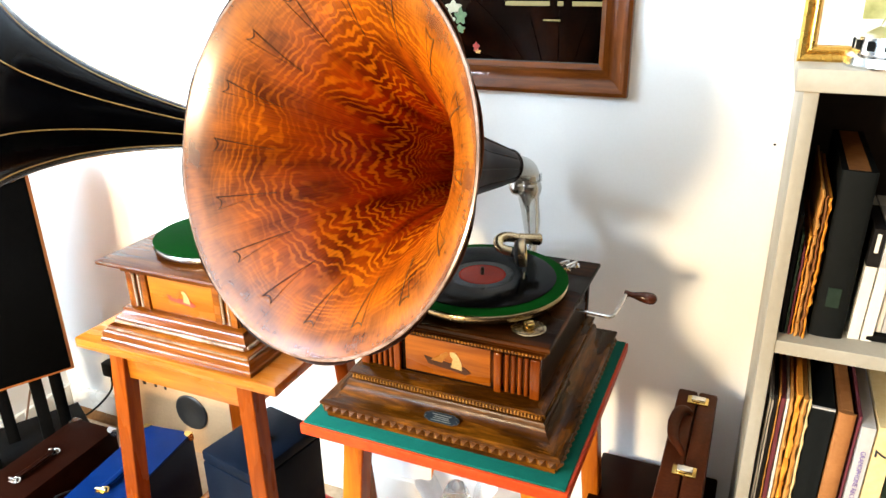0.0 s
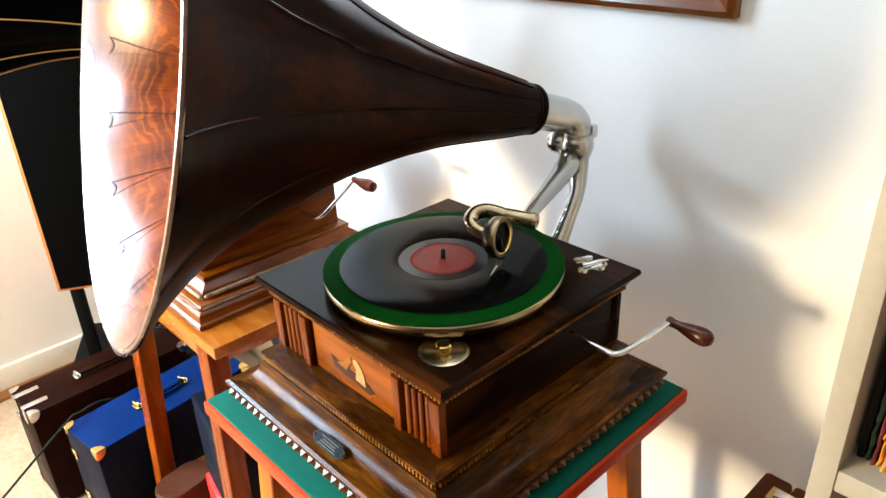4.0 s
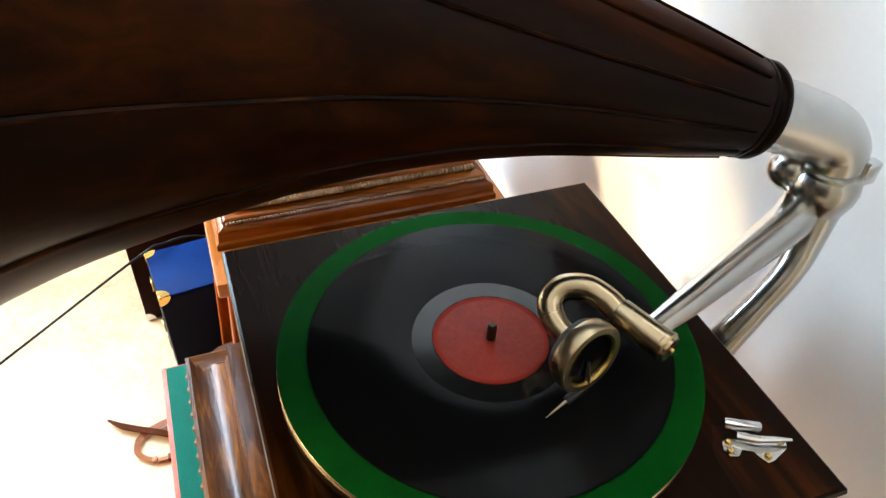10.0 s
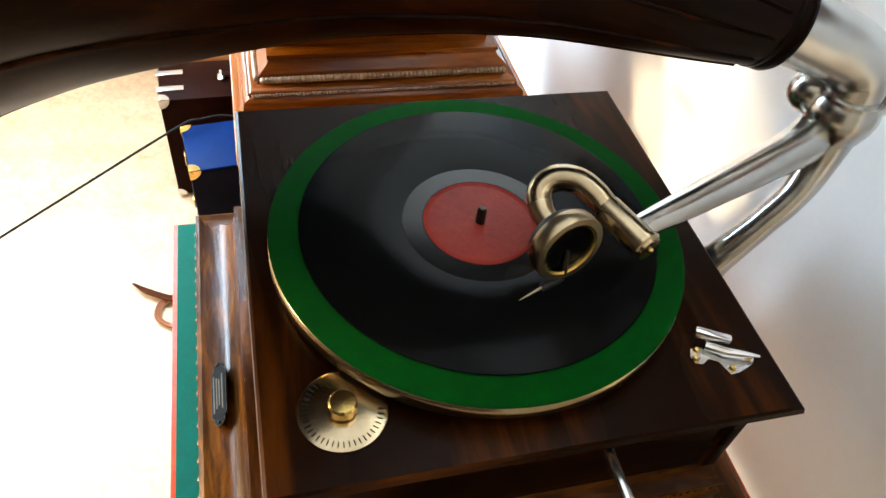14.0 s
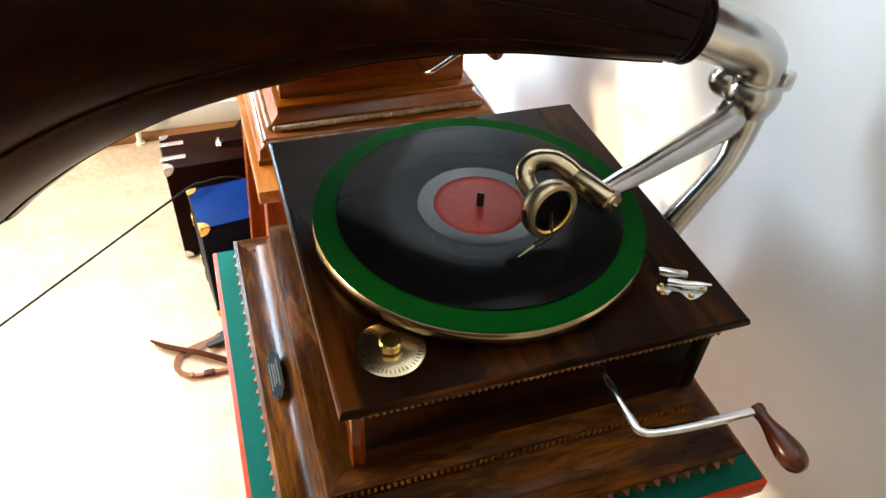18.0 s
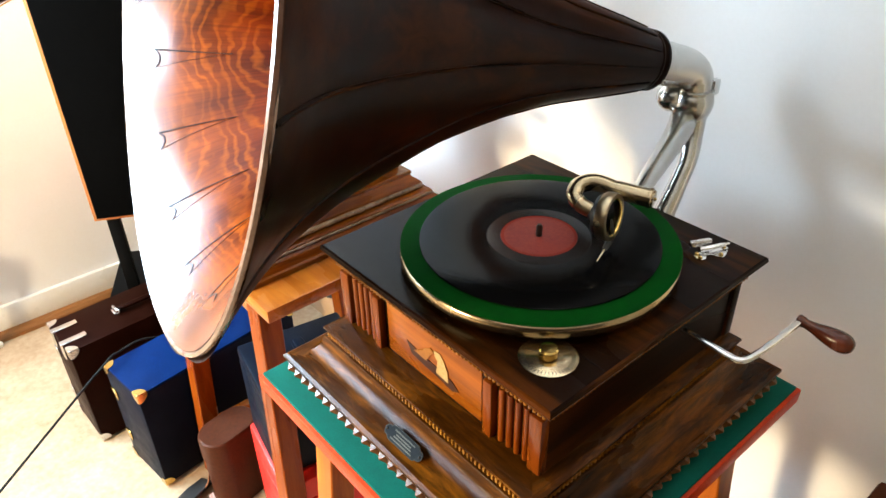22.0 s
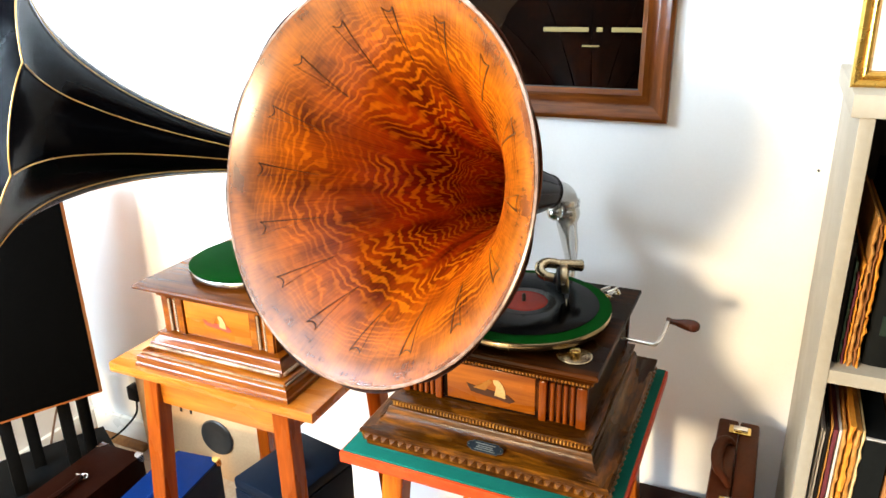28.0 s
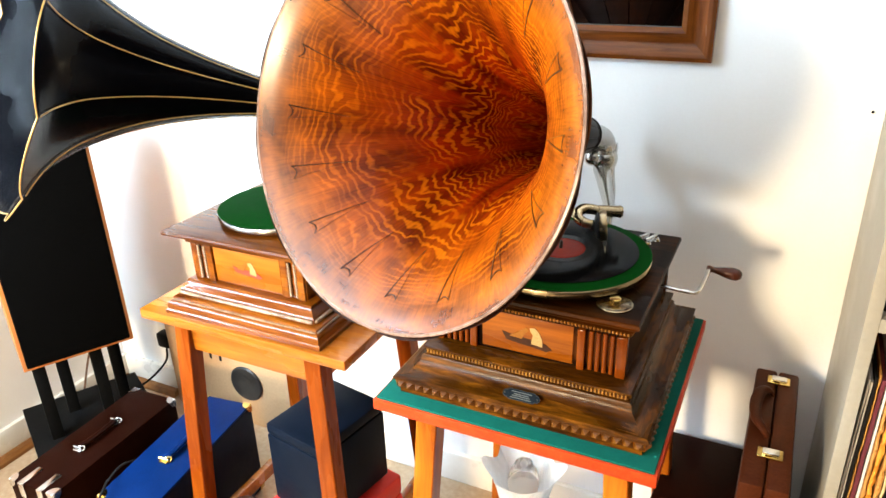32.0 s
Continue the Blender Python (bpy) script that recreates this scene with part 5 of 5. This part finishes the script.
def wall_picture():
    p = thing("wall_picture", "mirror glass picture in a mahogany frame", "picture", pose(0.178, WALL_Y, 1.198))
    W, H, B = 0.62, 0.5, 0.062
    prof = [(0.0, 0.0), (0.0, 0.018), (0.008, 0.022), (0.018, 0.019), (0.026, 0.014), (0.045, 0.012), (0.052, 0.015), (B, 0.008), (B, 0.0)]
    for side in range(4):
        bm = bmesh.new()
        rings = []
        for u, d in prof:
            a, b = (-W + u, -u), (u, H - u)
            ends = (((a[0], b[0]), (a[1], b[0])), ((a[1], b[0]), (a[1], b[1])), ((a[1], b[1]), (a[0], b[1])), ((a[0], b[1]), (a[0], b[0])))[side]
            rings.append([Vector((ends[0][0], -d, ends[0][1])), Vector((ends[1][0], -d, ends[1][1]))])
        loft(bm, [[r[0] for r in rings], [r[1] for r in rings]])
        part("frame_rail", bm, "mahogany" if side % 2 == 0 else "mahogany_v", p, smooth=30)
    part("mirror_glass", boxed(-W + B - 0.004, -B + 0.004, -0.006, -0.003, B - 0.004, H - B + 0.004), "mirror_dark", p, "dark mirror glass", smooth=0)
    bm = bmesh.new()
    box(bm, -W + B, -B, -0.0072, -0.006, B + 0.0, B + 0.002)
    part("edge_line", bm, "plate_line", p, smooth=0)
    for x, w in ((-0.262, 0.094), (-0.152, 0.012), (-0.122, 0.08)):
        part("print_bar", boxed(x, x + w, -0.0068, -0.006, 0.173, 0.182, 0.0002), "white_line", p, "gold script drawn as a plain bar", smooth=0)
    bm = bmesh.new()
    box(bm, -0.18, -0.145, -0.0072, -0.006, 0.144, 0.147)
    part("print_bar", bm, "white_line", p, smooth=0)


    # painted flower spray on the glass
    for x, z, rx, rz, tone in ((-0.378, 0.168, 0.016, 0.012, "spray_cream"), (-0.362, 0.150, 0.012, 0.015, "spray_green"), (-0.386, 0.140, 0.011, 0.013, "spray_cream"), (-0.364, 0.124, 0.011, 0.008, "spray_green"), (-0.326, 0.088, 0.007, 0.009, "transfer_red"), (-0.322, 0.079, 0.006, 0.004, "gold_line")):
        bm = bmesh.new()
        prism(bm, [(rx * math.cos(a) * (1 + 0.25 * math.sin(5 * a)), rz * math.sin(a) * (1 + 0.25 * math.sin(5 * a))) for a in [2 * math.pi * k / 30 for k in range(30)]], 0.0062, 0.0068, pose(x, 0, z, 90, 0, 0))
        part("painted_flower", bm, tone, p, "painted flower on the glass", smooth=0)


M["spray_cream"] = speckled("cream_glass_paint", (0.3, 0.26, 0.16), (0.45, 0.4, 0.26), 200, 0.5, 0.05)
M["spray_green"] = speckled("green_glass_paint", (0.04, 0.09, 0.03), (0.12, 0.18, 0.06), 200, 0.5, 0.05)
wall_picture()

# ---- flex behind the loudspeaker ----
fx = thing("speaker_flex", "thin brown flex hanging behind the loudspeaker", "cable", pose(-1.6, 0.2, FLOOR_Z))
part("cord", tubed(spline([Vector(q) - Vector((-1.6, 0.2, 0)) for q in ((-1.45, 0.16, 0.5), (-1.56, 0.2, 0.34), (-1.63, 0.19, 0.22), (-1.645, 0.15, 0.1), (-1.63, 0.1, 0.02), (-1.58, 0.0, 0.005), (-1.5, -0.1, 0.005))], 8), 0.0035, 8), "flex_brown", fx)

# ---- shelf unit with records ----
SX = 0.480


def shelf_unit():
    s = thing("shelf_unit", "pale beige laminate shelf unit full of records", "shelf", pose(SX, 0.0, 0))
    D, W = 0.365, 1.2
    part("side_panel", boxed(0, 0.02, 0.0, D, FLOOR_Z, 1.29, 0.001), "shelf", s)
    part("side_panel", boxed(W - 0.02, W, 0.0, D, FLOOR_Z, 1.29, 0.001), "shelf", s)
    part("top_board", boxed(-0.012, W + 0.012, -0.008, D, 1.29, 1.322, 0.002), "shelf", s)
    for z in (0.06, 0.46, 0.878):
        part("shelf_board", boxed(0.02, W - 0.02, 0.002, D - 0.006, z, z + 0.023, 0.001), "shelf", s)
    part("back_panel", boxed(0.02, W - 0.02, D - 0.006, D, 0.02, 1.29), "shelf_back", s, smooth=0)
    part("plinth_board", boxed(0.02, W - 0.02, 0.03, 0.045, FLOOR_Z, 0.06), "shelf", s)


shelf_unit()

SLEEVES = [("sleeve_tan", (0.42, 0.18, 0.04), (0.58, 0.29, 0.08)), ("sleeve_brown", (0.24, 0.09, 0.025), (0.36, 0.15, 0.05)), ("sleeve_black", (0.006, 0.005, 0.005), (0.014, 0.012, 0.011)), ("album_black", (0.003, 0.004, 0.004), (0.006, 0.007, 0.007)), ("sleeve_cream", (0.6, 0.42, 0.18), (0.7, 0.54, 0.28)),
           ("sleeve_white", (0.6, 0.57, 0.52), (0.72, 0.69, 0.64)), ("sleeve_wine", (0.1, 0.02, 0.03), (0.16, 0.04, 0.05)), ("sleeve_green", (0.01, 0.02, 0.014), (0.02, 0.034, 0.024)), ("sleeve_orange", (0.6, 0.2, 0.015), (0.74, 0.32, 0.05)), ("sleeve_grey", (0.4, 0.38, 0.36), (0.5, 0.48, 0.46))]
for n, a, b in SLEEVES:
    M[n] = speckled("paper_" + n, a, b, 90, 0.7, 0.2, big=12, spec=0.1)


def spine(x, z, w, h, d, mat, lean=0.0, y=0.03, label="record sleeve standing in the shelf", name="record_sleeve", worn=True, torn=0.0):
    """A sleeve, box or book standing on edge; worn ones have a wavy front edge."""
    t = thing(name, label, "record" if "sleeve" in name else "box", pose(SX + x, y, z, 0, lean, 0), "records in the shelf")
    bm = bmesh.new()
    rnd = random.Random(int(x * 10000) + int(z * 100))
    rings = []
    steps = 26 if torn else 8
    for k in range(steps + 1):
        zz = h * k / steps
        wob = rnd.uniform(-0.0015 - 2 * torn, 0.002 + torn) if worn else 0
        wid = w * (rnd.uniform(0.55 if torn else 0.75, 1.0) if worn else 1)
        off = torn * rnd.uniform(-0.4, 0.4)
        rings.append([(off, wob, zz), (wid * 0.5 + off, wob - torn * rnd.random(), zz), (wid + off, wob + 0.0006, zz), (wid, d, zz), (0, d, zz)])
    loft(bm, rings)
    part("cover", bm, mat, t, smooth=0)
    if name == "record_album":
        half = [(w * 0.5 + w * 0.5 * math.cos(a), -0.006 * math.sin(a)) for a in [math.pi * k / 10 for k in range(11)]]
        prism(bm := bmesh.new(), half[::-1], 0.0, h + 0.002)
        part("spine", bm, mat, t, "rounded worn album spine")
        part("page_block", boxed(w * 0.2, w * 0.8, 0.01, d - 0.01, h - 0.004, h + 0.001), "sleeve_brown", t, smooth=0)
        part("spine_label", boxed(w * 0.3, w * 0.7, -0.0072, -0.0052, h * 0.2, h * 0.32, 0.0004), "sleeve_green", t, smooth=0)
    return t


rnd = random.Random(5)
x = 0.024
for mat, w, h, torn, text in (("sleeve_white", 0.003, 0.3, 0.0, "thin white record sleeve standing in the shelf"), ("sleeve_grey", 0.003, 0.296, 0.0, "thin grey record sleeve standing in the shelf"), ("sleeve_black", 0.0045, 0.305, 0.0, "thin black record sleeve standing in the shelf"),
                              ("sleeve_tan", 0.0025, 0.31, 0.001, "thin tan paper record sleeve"), ("sleeve_wine", 0.007, 0.303, 0.0, "dark maroon record sleeve standing in the shelf"), ("sleeve_white", 0.0045, 0.302, 0.0, "white record sleeve standing in the shelf"),
                              ("sleeve_tan", 0.006, 0.31, 0.002, "ragged tan paper record sleeve"), ("sleeve_orange", 0.009, 0.318, 0.003, "ragged orange-brown paper record sleeve"), ("sleeve_tan", 0.008, 0.312, 0.003, "ragged tan paper record sleeve"), ("sleeve_cream", 0.0045, 0.31, 0.001, "cream card record sleeve with worn edge")):
    spine(x, 0.483, w, h, 0.29, mat, 0.6, 0.02 + rnd.uniform(0, 0.004), text, torn=torn)
    x += w + 0.0012
bk = spine(x, 0.483, 0.034, 0.302, 0.29, "album_black", 0.5, 0.018, "black record album with a thin white line", "record_box", False)
part("white_line", boxed(0.0, 0.034, -0.0006, 0.004, 0.3, 0.3026), "sleeve_grey", bk, smooth=0)
x += 0.036
spine(x, 0.483, 0.026, 0.3, 0.28, "sleeve_brown", 1.0, 0.02, "bulging brown leather record album", "record_album")
x += 0.03
spine(x, 0.483, 0.004, 0.3, 0.28, "sleeve_wine", 1.0, 0.02)
x += 0.006
BOOK_X = x
t = spine(x, 0.483, 0.02, 0.285, 0.22, "sleeve_grey", 1.0, 0.015, "grey book with purple spine lettering", "book", False)
x += 0.023
two = spine(x, 0.483, 0.026, 0.29, 0.22, "sleeve_cream", 1.0, 0.015, "cream book with a large dark number", "book", False)
x += 0.03
while x < 0.75:
    w = rnd.choice((0.006, 0.01, 0.015, 0.022))
    spine(x, 0.483, w, rnd.uniform(0.27, 0.315), 0.28, rnd.choice([q[0] for q in SLEEVES]), 0.5, 0.02)
    x += w + 0.002
M["purple_ink"] = material("purple_ink", (0.12, 0.05, 0.25), 0.6)


def lettering(text, size, m, mat, parent):
    c = bpy.data.curves.new("lettering", "FONT")
    c.body, c.size, c.extrude, c.align_x, c.align_y = text, size, 0.0002, "LEFT", "CENTER"
    tmp = new("lettering", c)
    me = bpy.data.meshes.new_from_object(tmp)
    bpy.data.objects.remove(tmp)
    me.materials.append(M[mat])
    ob = new("lettering", me)
    ob.parent, ob.matrix_basis = parent, m
    return ob


lettering("GRAMOPHONE RECORDS", 0.0102, pose(0.010, -0.001, 0.24, 90, 90, 0), "purple_ink", t)
M["dark_ink"] = material("dark_ink", (0.02, 0.02, 0.025), 0.6)
lettering("2", 0.034, pose(0.013, -0.001, 0.25, 90, 90, 0), "dark_ink", two)
# upper cell: sleeves leaning, dark album, tape boxes, compact discs
x = 0.024
for mat, w, h, lean, torn, text in (("sleeve_black", 0.006, 0.2, 0.2, 0.0, "black record sleeve standing in the shelf"), ("sleeve_green", 0.004, 0.17, 0.4, 0.001, "dark green record sleeve standing in the shelf"), ("sleeve_wine", 0.003, 0.15, 0.5, 0.001, "dark red record sleeve standing in the shelf"),
                                    ("sleeve_orange", 0.003, 0.17, 0.6, 0.002, "ragged orange paper record sleeve"), ("sleeve_tan", 0.006, 0.245, 0.8, 0.003, "ragged tan paper record sleeve"), ("sleeve_brown", 0.003, 0.235, 0.9, 0.003, "torn brown paper record sleeve"), ("sleeve_orange", 0.005, 0.232, 1.0, 0.003, "ragged orange paper record sleeve")):
    spine(x, 0.901, w, h, 0.27, mat, lean, 0.03, text, torn=torn)
    x += w + 0.0012
spine(x + 0.004, 0.901, 0.048, 0.27, 0.28, "album_black", 0.8, 0.045, "thick black record album", "record_album", False)
x += 0.06
M["tape_white"] = speckled("white_card_box", (0.7, 0.66, 0.58), (0.76, 0.73, 0.66), 90, 0.5, 0.05)
for k in range(2):
    b = spine(x, 0.901, 0.0155, 0.185, 0.18, "tape_white", 2, 0.05, "white and black boxed recording tape", "tape_box", False)
    part("cap_band", boxed(-0.0004, 0.0159, -0.0008, 0.12, 0.125, 0.1855), "sleeve_black" if k == 0 else "sleeve_grey", b, smooth=0)
    part("print_bar", boxed(0.005, 0.0105, -0.0014, -0.0006, 0.148, 0.178), "tape_white", b, smooth=0)
    x += 0.018
for k in range(9):
    spine(x, 0.915, 0.0085, 0.125, 0.14, ("sleeve_white", "sleeve_grey", "sleeve_wine", "sleeve_white", "sleeve_orange", "sleeve_black")[k % 6], 1.5, 0.06, "slim compact disc case in a dark rack", "disc_case", False)
    x += 0.0098
rack = thing("disc_rack", "low dark disc rack on the shelf", "rack", pose(SX + 0.145, 0.05, 0.901))
part("tray", boxed(0, 0.2, 0, 0.15, 0, 0.012, 0.003), "black_paint", rack)
for k in range(14):
    spine(0.165, 1.045 + k * 0.0105, 0.15, 0.0095, 0.14, ("sleeve_black", "sleeve_grey", "sleeve_black")[k % 3], 0, 0.07 + rnd.uniform(-0.004, 0.004), "flat stacked dark disc case", "disc_case", False)

# on top of the shelf: gilt picture and chrome foot
gp = thing("gilt_picture", "framed picture in a gilt moulding with cream mount", "picture", pose(SX - 0.014, 0.06, 1.322, -8, 0, 0))
gilt_prof = [(0.0, 0.02), (0.0, 0.002), (0.004, -0.002), (0.01, -0.001), (0.013, 0.004), (0.017, 0.002), (0.021, 0.003), (0.024, 0.009), (0.024, 0.02)]
for side in range(4):
    bm, rings = bmesh.new(), []
    for u, dd in gilt_prof:
        a, b = (u, 0.5 - u), (u, 0.4 - u)
        ends = (((a[0], b[0]), (a[1], b[0])), ((a[1], b[0]), (a[1], b[1])), ((a[1], b[1]), (a[0], b[1])), ((a[0], b[1]), (a[0], b[0])))[side]
        rings.append([Vector((e[0], dd, e[1])) for e in ends])
    loft(bm, [[r[0] for r in rings], [r[1] for r in rings]])
    part("frame_rail", bm, "gilt", gp, smooth=30)
part("mount", boxed(0.024, 0.476, 0.008, 0.012, 0.024, 0.376), "cream_card", gp, smooth=0)
M["photo"] = speckled("olive_print", (0.12, 0.13, 0.03), (0.5, 0.45, 0.2), 30, 0.4, 0.0, big=8)
part("print", boxed(0.075, 0.42, 0.006, 0.008, 0.06, 0.34), "photo", gp, smooth=0)
cf = thing("chrome_stand", "fluted chrome lamp foot on the shelf top", "lamp foot", pose(SX + 0.115, 0.05, 1.322))
bm = bmesh.new()
revolve(bm, [(0.07, 0), (0.072, 0.004), (0.07, 0.014), (0.062, 0.018), (0.06, 0.04), (0.034, 0.052), (0.02, 0.08), (0.013, 0.12), (0.012, 0.2)], 40)
part("foot", bm, "steel", cf)
for k in range(16):
    part("stud", boxed(-0.006, 0.006, -0.0625, -0.0605, 0.023, 0.036, 0.0008), "black_paint", cf, smooth=0, place=pose(0, 0, 0, 0, 0, 22.5 * k))

# ---- brown attache case standing on a dark box by the wall ----


def attache():
    b = thing("dark_box", "dark brown wooden box against the wall", "box", pose(0.19, 0.0, 0))
    part("shell", boxed(0, 0.26, 0, 0.35, FLOOR_Z, 0.30, 0.004), "vinyl_brown", b)
    part("lid", boxed(-0.002, 0.262, -0.002, 0.352, 0.302, 0.345, 0.005), "vinyl_brown", b)
    c = thing("attache_case", "chestnut brown attache case standing on end", "case", pose(0.347, -0.07, 0.346, 0, 0, 0))
    part("shell", boxed(0, 0.04, 0, 0.372, 0, 0.25, 0.006), "leather_case", c)
    part("lid", boxed(0.0415, 0.08, 0, 0.372, 0, 0.25, 0.006), "leather_case", c)
    for y in (0.09, 0.33):
        bm = bmesh.new()
        box(bm, 0.022, 0.064, y - 0.014, y + 0.014, 0.25, 0.254, 0.001)
        lock = part("lock", bm, "brass", c)
        part("hasp", boxed(0.03, 0.058, y - 0.008, y + 0.008, 0.254, 0.259, 0.0015), "steel", lock)
        part("bolt", boxed(0.034, 0.046, y - 0.012, y - 0.009, 0.254, 0.258, 0.0005), "brass", lock)
    pts = spline([(0.036, 0.14, 0.25), (0.026, 0.145, 0.262), (0.013, 0.165, 0.266), (0.008, 0.21, 0.266), (0.013, 0.255, 0.266), (0.026, 0.275, 0.262), (0.036, 0.28, 0.25)], 5)
    part("handle", tubed(pts, [0.007, 0.009, 0.011, 0.012, 0.011, 0.009, 0.007], 12, 0.6), "leather_case", c)


attache()

# ---- oil lamp glass under the table ----
gl = thing("glass_lamp_shade", "frosted fluted glass lamp shade with clear chimney", "lamp", pose(-0.06, 0.02, 0.222))
bm = bmesh.new()
rings = []
for r, z in ((0.028, 0.08), (0.04, 0.085), (0.052, 0.11), (0.058, 0.14), (0.066, 0.165), (0.08, 0.19)):
    rings.append([((r * (1 + (z - 0.08) * 1.1 * math.sin(6 * a))) * math.cos(a), (r * (1 + (z - 0.08) * 1.1 * math.sin(6 * a))) * math.sin(a), z + 0.10 * (z - 0.08) * math.sin(6 * a)) for a in [2 * math.pi * k / 72 for k in range(72)]])
loft(bm, rings, True, False, False)
bmesh.ops.solidify(bm, geom=bm.faces[:], thickness=0.003)
part("shade", bm, "frosted", gl, "frosted pressed glass shade with wavy lip")
bm = bmesh.new()
revolve(bm, [(0.02, 0.085), (0.03, 0.12), (0.034, 0.15), (0.028, 0.18), (0.018, 0.2)], 32, Matrix(), False, False)
part("chimney", bm, "clear", gl)
bm = bmesh.new()
revolve(bm, [(0.065, -0.247), (0.067, -0.235), (0.03, -0.195), (0.016, -0.15), (0.022, -0.09), (0.05, -0.06), (0.055, -0.02), (0.04, 0.02), (0.02, 0.04), (0.024, 0.07), (0.028, 0.083), (0.01, 0.085)], 32)
part("base", bm, "frosted", gl)
